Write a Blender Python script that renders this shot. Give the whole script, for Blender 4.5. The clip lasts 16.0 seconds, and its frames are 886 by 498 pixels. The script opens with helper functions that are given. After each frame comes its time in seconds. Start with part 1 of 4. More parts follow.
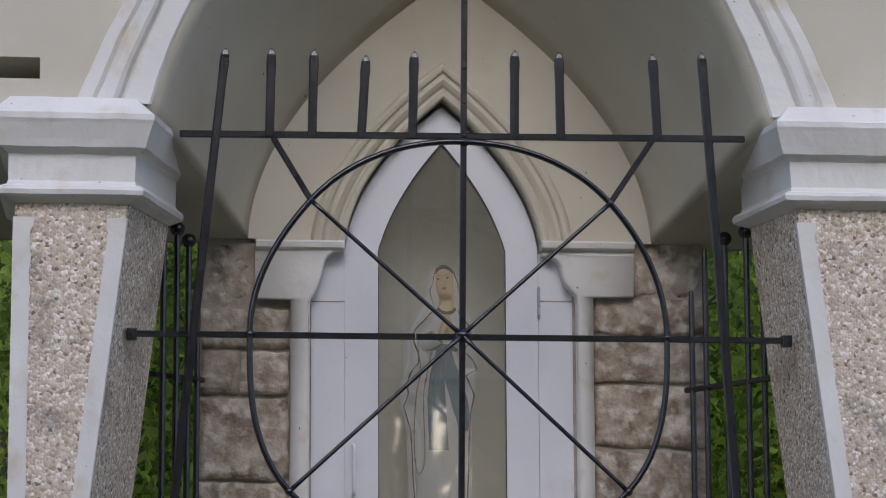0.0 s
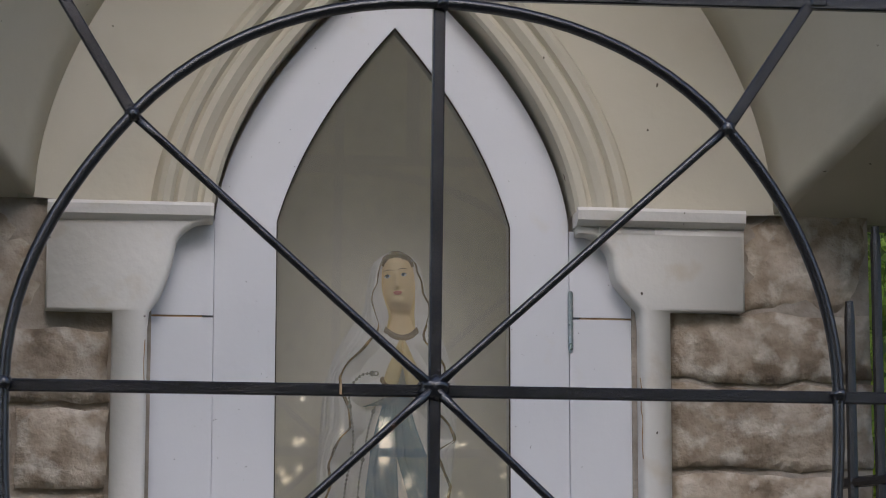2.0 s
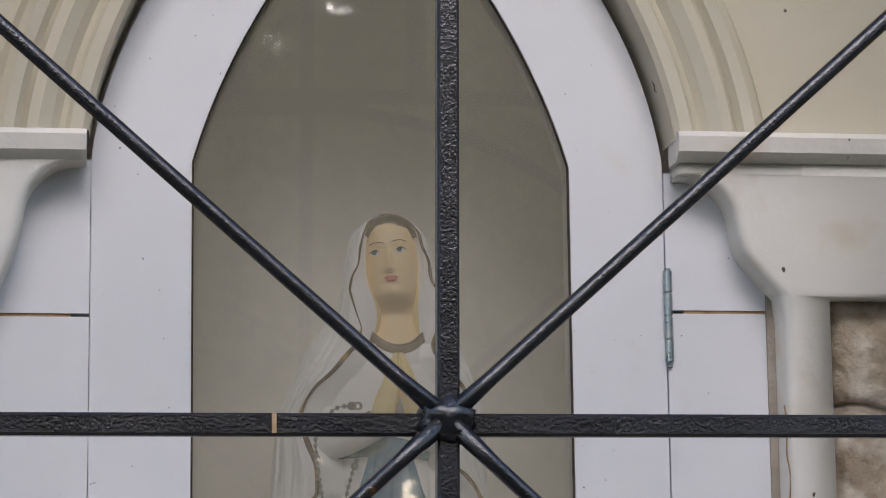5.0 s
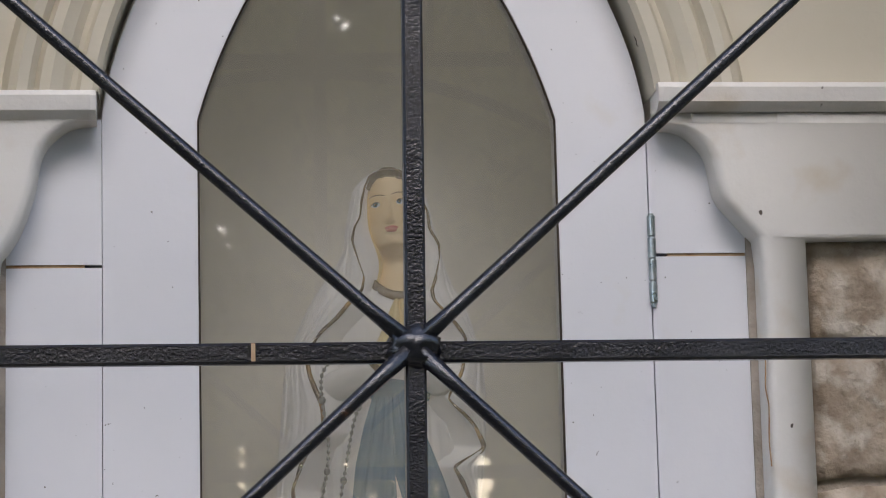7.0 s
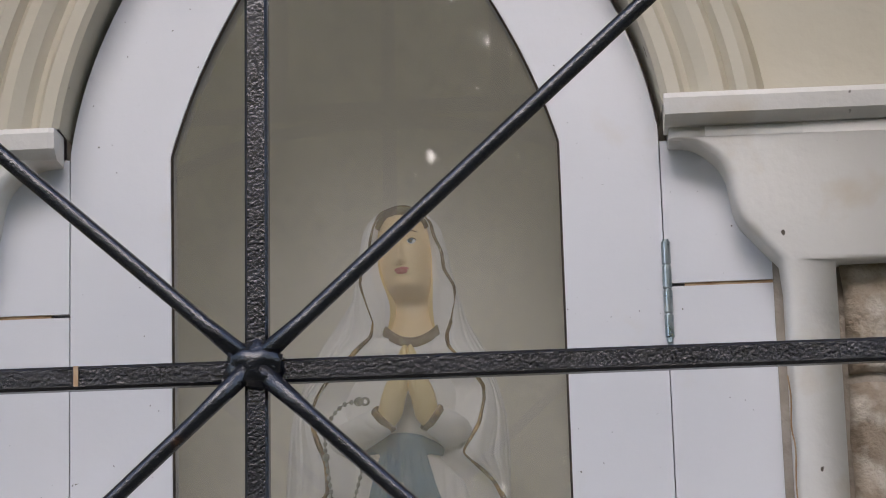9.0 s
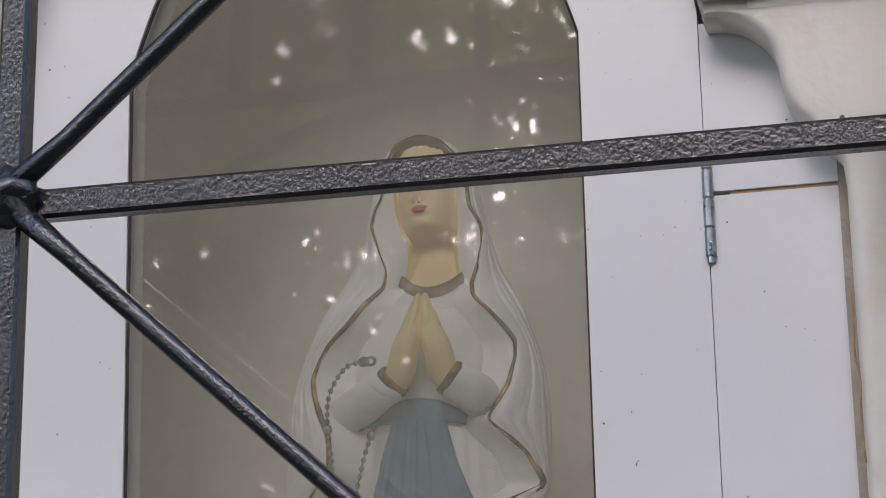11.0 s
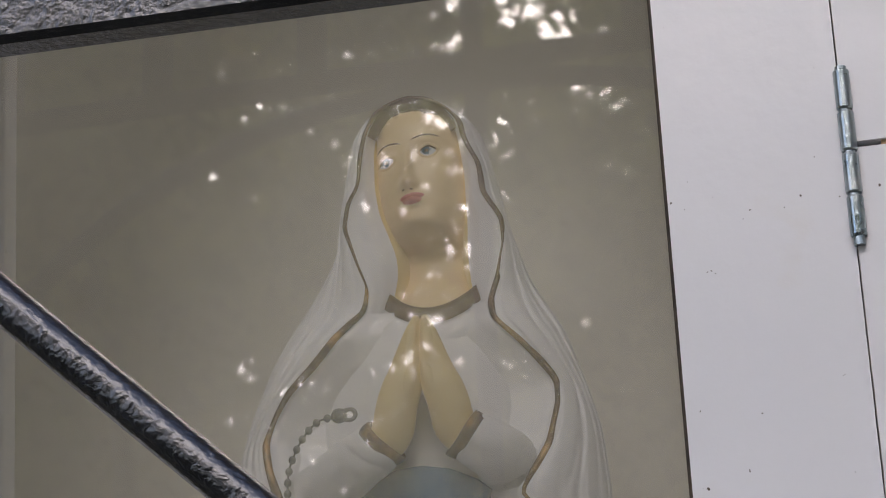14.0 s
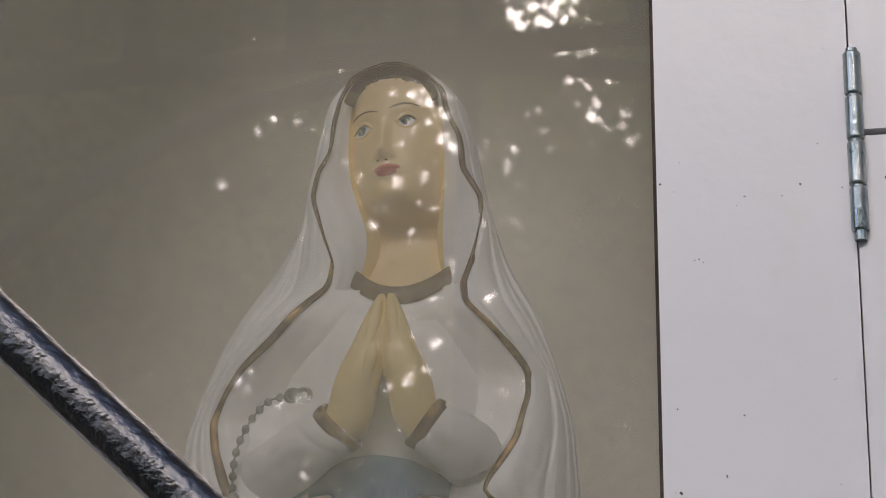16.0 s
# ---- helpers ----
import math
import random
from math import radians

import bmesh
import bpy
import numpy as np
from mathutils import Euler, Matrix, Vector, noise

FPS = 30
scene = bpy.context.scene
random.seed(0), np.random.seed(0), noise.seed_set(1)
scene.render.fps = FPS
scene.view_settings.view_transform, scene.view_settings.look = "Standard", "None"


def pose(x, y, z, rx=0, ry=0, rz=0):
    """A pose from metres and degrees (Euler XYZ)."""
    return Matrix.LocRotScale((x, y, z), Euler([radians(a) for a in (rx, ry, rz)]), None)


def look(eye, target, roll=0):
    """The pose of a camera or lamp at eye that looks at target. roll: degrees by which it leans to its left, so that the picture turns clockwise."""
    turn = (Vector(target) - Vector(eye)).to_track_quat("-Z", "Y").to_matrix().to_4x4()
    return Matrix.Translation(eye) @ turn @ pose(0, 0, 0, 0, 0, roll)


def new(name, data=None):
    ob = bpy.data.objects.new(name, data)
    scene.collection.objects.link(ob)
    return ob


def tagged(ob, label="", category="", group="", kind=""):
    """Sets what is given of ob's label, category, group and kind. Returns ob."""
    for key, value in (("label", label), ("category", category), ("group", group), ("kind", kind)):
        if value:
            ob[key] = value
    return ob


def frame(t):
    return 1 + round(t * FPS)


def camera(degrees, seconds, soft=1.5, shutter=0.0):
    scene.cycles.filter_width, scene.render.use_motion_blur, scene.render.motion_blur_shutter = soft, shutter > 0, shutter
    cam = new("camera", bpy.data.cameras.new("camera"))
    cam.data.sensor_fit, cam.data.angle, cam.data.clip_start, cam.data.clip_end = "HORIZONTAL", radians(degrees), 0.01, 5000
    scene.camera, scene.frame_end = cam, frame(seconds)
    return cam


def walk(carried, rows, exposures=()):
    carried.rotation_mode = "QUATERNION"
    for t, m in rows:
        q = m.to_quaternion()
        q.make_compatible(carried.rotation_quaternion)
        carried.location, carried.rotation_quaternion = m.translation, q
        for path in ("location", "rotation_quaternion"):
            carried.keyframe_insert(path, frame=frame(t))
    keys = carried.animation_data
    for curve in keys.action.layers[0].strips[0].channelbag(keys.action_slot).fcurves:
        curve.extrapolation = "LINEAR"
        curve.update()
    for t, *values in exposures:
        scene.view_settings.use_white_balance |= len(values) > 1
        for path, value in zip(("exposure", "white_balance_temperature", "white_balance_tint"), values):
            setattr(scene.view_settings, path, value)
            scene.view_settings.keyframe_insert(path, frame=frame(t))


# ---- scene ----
cam = camera(20.0, 16.0, soft=1.0)
# seconds, eye, point looked at, roll
PATH = [
    (0.0, (-0.6538, -4.7719, 1.9174), (-0.5293, -3.7899, 2.0594), -0.23),
    (0.5, (-0.5342, -3.7381, 2.0581), (-0.4036, -2.7572, 2.2020), 0.10),
    (1.0, (-0.4230, -2.9976, 2.1558), (-0.2884, -2.0171, 2.2988), 0.12),
    (1.5, (-0.3849, -2.6068, 2.1954), (-0.2429, -1.6273, 2.3388), -0.09),
    (2.0, (-0.3512, -2.3378, 2.2321), (-0.2062, -1.3588, 2.3753), 0.08),
    (2.5, (-0.3361, -2.1909, 2.2458), (-0.1886, -1.2121, 2.3878), 0.22),
    (3.0, (-0.2919, -1.9088, 2.3037), (-0.1442, -0.9290, 2.4389), -0.02),
    (5.5, (-0.1729, -1.1870, 2.3157), (-0.0420, -0.2104, 2.4866), -0.85),
    (6.0, (-0.1593, -1.1784, 2.3042), (-0.0352, -0.2007, 2.4736), -0.97),
    (6.5, (-0.1383, -1.1719, 2.2967), (-0.0223, -0.1922, 2.4603), -1.11),
    (7.0, (-0.1349, -1.3259, 2.2750), (-0.0291, -0.3445, 2.4348), -1.40),
    (7.5, (-0.0937, -1.3921, 2.2659), (-0.0156, -0.4086, 2.4287), -2.06),
    (8.0, (-0.0248, -1.3646, 2.2583), (0.0033, -0.3799, 2.4299), -2.21),
    (8.5, (0.0651, -1.2645, 2.2546), (0.0589, -0.2834, 2.4481), -1.78),
    (9.0, (0.1597, -1.1619, 2.2329), (0.1120, -0.1859, 2.4455), -1.70),
    (9.5, (0.2018, -1.0658, 2.1863), (0.1245, -0.0960, 2.4176), -0.90),
    (10.0, (0.3068, -0.9254, 2.1695), (0.1485, 0.0292, 2.4218), 1.54),
    (12.5, (0.3905, -0.6709, 2.1089), (0.1573, 0.2489, 2.4244), -3.35),
    (13.0, (0.3258, -0.5324, 2.1600), (0.1153, 0.3910, 2.4810), -1.79),
    (13.5, (0.2525, -0.4058, 2.2199), (0.0765, 0.5260, 2.5374), -3.12),
    (14.0, (0.2409, -0.3476, 2.2256), (0.0684, 0.5792, 2.5591), -3.11),
    (14.5, (0.2447, -0.3302, 2.2231), (0.0796, 0.5948, 2.5654), -2.11),
    (15.0, (0.2438, -0.3317, 2.2196), (0.0817, 0.5932, 2.5636), -0.35),
    (15.5, (0.2384, -0.3055, 2.2263), (0.0770, 0.6190, 2.5717), 0.04),
    (16.0, (0.2408, -0.2722, 2.2308), (0.0664, 0.6508, 2.5737), 0.43),
]
walk(cam, [(t, look(eye, target, roll)) for t, eye, target, roll in PATH],
     exposures=[(0.0, 1.12, 5800, 17), (1.5, 1.18, 5900, 16), (3.0, 1.3, 5950, 16), (5.5, 1.6, 6000, 16), (10.0, 1.6, 6000, 17), (12.5, 1.55, 6000, 17), (16.0, 1.54, 6200, 18)])

# ---- light ----
SUN_EL, SUN_AZ = radians(30), radians(184)   # low veiled sun over the wood behind the visitor
world = bpy.data.worlds.new("sky")
scene.world = world
world.use_nodes = True
wn = world.node_tree.nodes
sky = wn.new("ShaderNodeTexSky")
sky.sky_type, sky.sun_disc = "NISHITA", False
sky.sun_elevation, sky.sun_rotation = SUN_EL, SUN_AZ
sky.air_density, sky.dust_density = 1.0, 2.0
wn["Background"].inputs["Strength"].default_value = 0.11
world.node_tree.links.new(sky.outputs["Color"], wn["Background"].inputs["Color"])
sun = new("sun", bpy.data.lights.new("sun", "SUN"))
sun.data.energy, sun.data.angle, sun.data.color = 0.9, radians(46), (1.0, 0.94, 0.85)
sun_way = Vector((math.sin(SUN_AZ) * math.cos(SUN_EL), math.cos(SUN_AZ) * math.cos(SUN_EL), math.sin(SUN_EL)))
sun.matrix_world = look(sun_way * 30, (0, 0, 0))


# ---- materials ----
def material(name, rough=0.6, metal=0.0, stops=None, scale=30.0, detail=6.0, bump=0.0, bump_scale=None,
             stain=None, stain_scale=4.0, stain_lo=0.5, stain_hi=0.75, rough_var=0.0, per_object=0.0, coat=0.0, specks=0.0, gloss=0.5):
    """A surface whose colour wanders between the stops, with stains of their own shape and fine relief."""
    m = bpy.data.materials.new(name)
    m.use_nodes = True
    n, l = m.node_tree.nodes, m.node_tree.links
    b = n["Principled BSDF"]
    b.inputs["Roughness"].default_value, b.inputs["Metallic"].default_value = rough, metal
    b.inputs["Coat Weight"].default_value = coat
    b.inputs["Specular IOR Level"].default_value = gloss
    tc = n.new("ShaderNodeTexCoord")
    t = n.new("ShaderNodeTexNoise")
    t.inputs["Scale"].default_value, t.inputs["Detail"].default_value = scale, detail
    l.new(tc.outputs["Object"], t.inputs["Vector"])
    ramp = n.new("ShaderNodeValToRGB")
    e = ramp.color_ramp.elements
    e[0].position, e[1].position = 0.32, 0.68
    e[0].color, e[1].color = (*stops[0], 1), (*stops[-1], 1)
    for i, c in enumerate(stops[1:-1]):
        x = e.new(0.32 + 0.36 * (i + 1) / (len(stops) - 1))
        x.color = (*c, 1)
    l.new(t.outputs["Fac"], ramp.inputs["Fac"])
    colour = ramp.outputs["Color"]
    if stain:
        t2 = n.new("ShaderNodeTexNoise")
        t2.inputs["Scale"].default_value, t2.inputs["Detail"].default_value = stain_scale, 7
        l.new(tc.outputs["Object"], t2.inputs["Vector"])
        mr = n.new("ShaderNodeMapRange")
        mr.inputs["From Min"].default_value, mr.inputs["From Max"].default_value = stain_lo, stain_hi
        l.new(t2.outputs["Fac"], mr.inputs["Value"])
        mx = n.new("ShaderNodeMix")
        mx.data_type = "RGBA"
        l.new(mr.outputs["Result"], mx.inputs["Factor"])
        l.new(colour, mx.inputs["A"])
        mx.inputs["B"].default_value = (*stain, 1)
        colour = mx.outputs["Result"]
    if specks:
        t4 = n.new("ShaderNodeTexNoise")
        t4.inputs["Scale"].default_value, t4.inputs["Detail"].default_value = specks, 2
        l.new(tc.outputs["Object"], t4.inputs["Vector"])
        mr = n.new("ShaderNodeMapRange")
        mr.inputs["From Min"].default_value, mr.inputs["From Max"].default_value = 0.755, 0.79
        l.new(t4.outputs["Fac"], mr.inputs["Value"])
        mx = n.new("ShaderNodeMix")
        mx.data_type = "RGBA"
        l.new(mr.outputs["Result"], mx.inputs["Factor"])
        l.new(colour, mx.inputs["A"])
        mx.inputs["B"].default_value = (0.07, 0.055, 0.035, 1)
        colour = mx.outputs["Result"]
    if per_object:
        oi = n.new("ShaderNodeObjectInfo")
        hs = n.new("ShaderNodeHueSaturation")
        mr = n.new("ShaderNodeMapRange")
        mr.inputs["To Min"].default_value, mr.inputs["To Max"].default_value = 1 - per_object, 1 + per_object
        l.new(oi.outputs["Random"], mr.inputs["Value"])
        l.new(mr.outputs["Result"], hs.inputs["Value"])
        l.new(colour, hs.inputs["Color"])
        colour = hs.outputs["Color"]
    l.new(colour, b.inputs["Base Color"])
    if rough_var:
        mr = n.new("ShaderNodeMapRange")
        mr.inputs["To Min"].default_value, mr.inputs["To Max"].default_value = rough - rough_var, rough + rough_var
        l.new(t.outputs["Fac"], mr.inputs["Value"])
        l.new(mr.outputs["Result"], b.inputs["Roughness"])
    if bump:
        t3 = n.new("ShaderNodeTexNoise")
        t3.inputs["Scale"].default_value, t3.inputs["Detail"].default_value = bump_scale or scale * 3, 5
        l.new(tc.outputs["Object"], t3.inputs["Vector"])
        bp = n.new("ShaderNodeBump")
        bp.inputs["Strength"].default_value, bp.inputs["Distance"].default_value = 1.0, bump
        l.new(t3.outputs["Fac"], bp.inputs["Height"])
        l.new(bp.outputs["Normal"], b.inputs["Normal"])
    return m


def pebbledash(name):
    """Crushed stone and shell thrown into mortar: small chips of many greys and buffs."""
    m = bpy.data.materials.new(name)
    m.use_nodes = True
    n, l = m.node_tree.nodes, m.node_tree.links
    b = n["Principled BSDF"]
    b.inputs["Roughness"].default_value = 0.85
    tc = n.new("ShaderNodeTexCoord")
    v = n.new("ShaderNodeTexVoronoi")
    v.inputs["Scale"].default_value, v.inputs["Randomness"].default_value = 165, 1.0
    l.new(tc.outputs["Object"], v.inputs["Vector"])
    sep = n.new("ShaderNodeSeparateColor")
    l.new(v.outputs["Color"], sep.inputs["Color"])
    r = n.new("ShaderNodeValToRGB")
    e = r.color_ramp.elements
    e[0].position, e[0].color = 0.0, (0.22, 0.15, 0.10, 1)
    e[1].position, e[1].color = 1.0, (0.86, 0.81, 0.74, 1)
    for p, c in ((0.08, (0.45, 0.355, 0.25)), (0.45, (0.58, 0.48, 0.365)), (0.78, (0.66, 0.57, 0.45)), (0.9, (0.78, 0.72, 0.63))):
        e.new(p).color = (*c, 1)
    l.new(sep.outputs["Red"], r.inputs["Fac"])
    t = n.new("ShaderNodeTexNoise")
    t.inputs["Scale"].default_value, t.inputs["Detail"].default_value = 9, 6
    l.new(tc.outputs["Object"], t.inputs["Vector"])
    mr = n.new("ShaderNodeMapRange")
    mr.inputs["From Min"].default_value, mr.inputs["From Max"].default_value = 0.56, 0.72
    mr.inputs["To Max"].default_value = 0.55
    l.new(t.outputs["Fac"], mr.inputs["Value"])
    mx = n.new("ShaderNodeMix")
    mx.data_type = "RGBA"
    mx.inputs["B"].default_value = (0.09, 0.075, 0.06, 1)
    l.new(mr.outputs["Result"], mx.inputs["Factor"])
    l.new(r.outputs["Color"], mx.inputs["A"])
    l.new(mx.outputs["Result"], b.inputs["Base Color"])
    bp = n.new("ShaderNodeBump")
    bp.inputs["Strength"].default_value, bp.inputs["Distance"].default_value = 1.0, 0.0020
    bp.invert = True
    l.new(v.outputs["Distance"], bp.inputs["Height"])
    l.new(bp.outputs["Normal"], b.inputs["Normal"])
    return m


def window_glass(name):
    m = bpy.data.materials.new(name)
    m.use_nodes = True
    n, l = m.node_tree.nodes, m.node_tree.links
    n.remove(n["Principled BSDF"])
    fr, tr, gl, mx = (n.new("ShaderNode" + k) for k in ("Fresnel", "BsdfTransparent", "BsdfGlossy", "MixShader"))
    fr.inputs["IOR"].default_value = 2.6
    tr.inputs["Color"].default_value = (0.97, 0.98, 0.97, 1)
    gl.inputs["Roughness"].default_value = 0.02
    l.new(fr.outputs["Fac"], mx.inputs["Fac"])
    l.new(tr.outputs["BSDF"], mx.inputs[1])
    l.new(gl.outputs["BSDF"], mx.inputs[2])
    # dusty outside film, thickened and tinted olive to paint in the pane's reflected haze
    df, dust_haze, tc, tx, mr = n.new("ShaderNodeBsdfDiffuse"), n.new("ShaderNodeMixShader"), n.new("ShaderNodeTexCoord"), n.new("ShaderNodeTexNoise"), n.new("ShaderNodeMapRange")
    df.inputs["Color"].default_value = (0.62, 0.59, 0.46, 1)
    tx.inputs["Scale"].default_value, tx.inputs["Detail"].default_value = 7, 8
    mr.inputs["To Min"].default_value, mr.inputs["To Max"].default_value = 0.16, 0.28
    l.new(tc.outputs["Object"], tx.inputs["Vector"])
    l.new(tx.outputs["Fac"], mr.inputs["Value"])
    l.new(mr.outputs["Result"], dust_haze.inputs["Fac"])
    l.new(mx.outputs["Shader"], dust_haze.inputs[1])
    l.new(df.outputs["BSDF"], dust_haze.inputs[2])
    l.new(dust_haze.outputs["Shader"], n["Material Output"].inputs["Surface"])
    return m


def leaf_material(name, lo, hi):
    m = bpy.data.materials.new(name)
    m.use_nodes = True
    n, l = m.node_tree.nodes, m.node_tree.links
    b = n["Principled BSDF"]
    b.inputs["Roughness"].default_value = 0.5
    g = n.new("ShaderNodeNewGeometry")
    r = n.new("ShaderNodeValToRGB")
    r.color_ramp.elements[0].color, r.color_ramp.elements[1].color = (*lo, 1), (*hi, 1)
    l.new(g.outputs["Random Per Island"], r.inputs["Fac"])
    l.new(r.outputs["Color"], b.inputs["Base Color"])
    tl, ad = n.new("ShaderNodeBsdfTranslucent"), n.new("ShaderNodeMixShader")
    ad.inputs["Fac"].default_value = 0.6
    glow = n.new("ShaderNodeHueSaturation")
    glow.inputs["Hue"].default_value, glow.inputs["Value"].default_value = 0.485, 1.9
    l.new(r.outputs["Color"], glow.inputs["Color"])
    l.new(glow.outputs["Color"], tl.inputs["Color"])
    l.new(b.outputs["BSDF"], ad.inputs[1])
    l.new(tl.outputs["BSDF"], ad.inputs[2])
    l.new(ad.outputs["Shader"], n["Material Output"].inputs["Surface"])
    return m


WHITE = material("white_paint", 0.5, stops=[(0.62, 0.60, 0.55), (0.70, 0.68, 0.63)], scale=6, bump=0.0008, bump_scale=90,
                 stain=(0.52, 0.42, 0.27), stain_scale=13, stain_lo=0.57, stain_hi=0.85, specks=75)
CREAM = material("limewash", 0.7, stops=[(0.45, 0.415, 0.315), (0.54, 0.50, 0.395)], scale=3, bump=0.0012, bump_scale=40,
                 stain=(0.42, 0.36, 0.26), stain_scale=5, stain_lo=0.58, stain_hi=0.95, specks=60)
DOORPAINT = material("door_paint", 0.32, stops=[(0.64, 0.645, 0.66), (0.69, 0.69, 0.70)], scale=5, bump=0.0004, bump_scale=60,
                     stain=(0.60, 0.55, 0.44), stain_scale=14, stain_lo=0.62, stain_hi=0.9, specks=260)
ROUGHCAST = pebbledash("pebbledash")
STONE = material("rubble_stone", 0.9, stops=[(0.16, 0.12, 0.08), (0.32, 0.26, 0.19), (0.44, 0.375, 0.295)], scale=26, detail=14, bump=0.006,
                 bump_scale=85, stain=(0.53, 0.48, 0.40), stain_scale=34, stain_lo=0.50, stain_hi=0.68, per_object=0.2)
MORTAR = material("mortar", 0.95, stops=[(0.28, 0.24, 0.19), (0.40, 0.35, 0.29)], scale=40, bump=0.003)
IRON = material("black_iron_paint", 0.22, stops=[(0.004, 0.004, 0.006), (0.012, 0.012, 0.015)], scale=60, bump=0.0005, bump_scale=560,
                rough_var=0.05, stain=(0.05, 0.022, 0.010), stain_scale=45, stain_lo=0.70, stain_hi=0.80, gloss=0.75)
GLASS = window_glass("window_glass")
STEEL = material("zinc_steel", 0.3, 1.0, stops=[(0.30, 0.36, 0.38), (0.48, 0.52, 0.52)], scale=120, rough_var=0.1, bump=0.0002)
NICHE = material("niche_paint", 0.8, stops=[(0.84, 0.80, 0.72), (0.89, 0.85, 0.77)], scale=4, bump=0.0006, bump_scale=60)
DARK = material("crack_dark", 0.9, stops=[(0.03, 0.025, 0.02), (0.08, 0.06, 0.04)], scale=80)
RUST = material("rusty_crack", 0.9, stops=[(0.28, 0.15, 0.06), (0.45, 0.33, 0.2)], scale=80)
ROBE = material("plaster_robe", 0.42, stops=[(0.86, 0.85, 0.85), (0.90, 0.89, 0.89)], scale=30, bump=0.0004, bump_scale=150)
CLOAK = material("plaster_cloak", 0.38, stops=[(0.85, 0.84, 0.85), (0.90, 0.89, 0.90)], scale=25, bump=0.0004, bump_scale=120)
SKIN = material("plaster_skin", 0.38, stops=[(0.84, 0.62, 0.33), (0.88, 0.66, 0.37)], scale=18)
OCHRE = material("plaster_ochre", 0.42, stops=[(0.82, 0.64, 0.29), (0.86, 0.68, 0.34)], scale=20)
BLUE = material("blue_sash", 0.45, stops=[(0.045, 0.145, 0.25), (0.080, 0.205, 0.33)], scale=26, bump=0.0006, bump_scale=120)
GOLD = material("gilding", 0.32, 0.75, stops=[(0.07, 0.040, 0.025), (0.17, 0.095, 0.05), (0.55, 0.33, 0.12)], scale=70, rough_var=0.12)
BROWN = material("brown_paint", 0.4, stops=[(0.10, 0.055, 0.03), (0.17, 0.10, 0.05)], scale=90)
LIPS = material("red_lips", 0.4, stops=[(0.55, 0.12, 0.11), (0.60, 0.16, 0.14)], scale=60)
EYEWHITE = material("eye_white", 0.25, stops=[(0.70, 0.70, 0.70), (0.76, 0.76, 0.76)], scale=40)
IRIS = material("blue_iris", 0.25, stops=[(0.03, 0.10, 0.17), (0.05, 0.15, 0.24)], scale=300)
BEAD = material("pewter_beads", 0.35, 0.8, stops=[(0.20, 0.20, 0.20), (0.38, 0.38, 0.37)], scale=200)
BARK = material("bark", 0.95, stops=[(0.05, 0.04, 0.03), (0.12, 0.095, 0.07)], scale=12, bump=0.02, bump_scale=25)
GROUND = material("forest_floor", 0.95, stops=[(0.05, 0.045, 0.02), (0.10, 0.085, 0.05), (0.06, 0.08, 0.025)], scale=1.5, bump=0.02, bump_scale=12)
LEAF = leaf_material("leaf", (0.09, 0.10, 0.028), (0.36, 0.37, 0.11))
LEAFNEAR = leaf_material("shrub_leaf", (0.05, 0.08, 0.014), (0.44, 0.54, 0.10))


# ---- builders ----
def mesh_of(name, bm, mats, smooth=False):
    bmesh.ops.recalc_face_normals(bm, faces=bm.faces)
    me = bpy.data.meshes.new(name)
    bm.to_mesh(me)
    bm.free()
    for m in (mats if isinstance(mats, (list, tuple)) else [mats]):
        me.materials.append(m)
    if smooth:
        me.polygons.foreach_set("use_smooth", [True] * len(me.polygons))
    return me


def part(name, bm, mats, parent=None, label="", smooth=False):
    ob = new(name, mesh_of(name, bm, mats, smooth))
    if parent:
        ob.parent = parent
    return tagged(ob, label)


def thing(name, label, category, group="", kind=""):
    return tagged(new(name), label, category, group, kind)


def box(bm, x0, x1, y0, y1, z0, z1, bevel=0.0):
    r = bmesh.ops.create_cube(bm, size=1, matrix=Matrix.Translation(((x0 + x1) / 2, (y0 + y1) / 2, (z0 + z1) / 2)) @ Matrix.Diagonal((x1 - x0, y1 - y0, z1 - z0, 1)))
    if bevel:
        es = list({e for v in r["verts"] for e in v.link_edges})
        bmesh.ops.bevel(bm, geom=es, offset=bevel, segments=2, affect="EDGES", profile=0.5)
    return bm


def loft(bm, rows, closed=False, caps=False, mat=0):
    """A skin over rows of points; closed: each row is a ring."""
    vs = [[bm.verts.new(p) for p in row] for row in rows]
    for a, b in zip(vs, vs[1:]):
        k = len(a)
        for i in range(k if closed else k - 1):
            f = bm.faces.new((a[i], a[(i + 1) % k], b[(i + 1) % k], b[i]))
            f.material_index = mat
    if caps:
        for ring in (vs[0][::-1], vs[-1]):
            f = bm.faces.new(ring)
            f.material_index = mat
    return vs


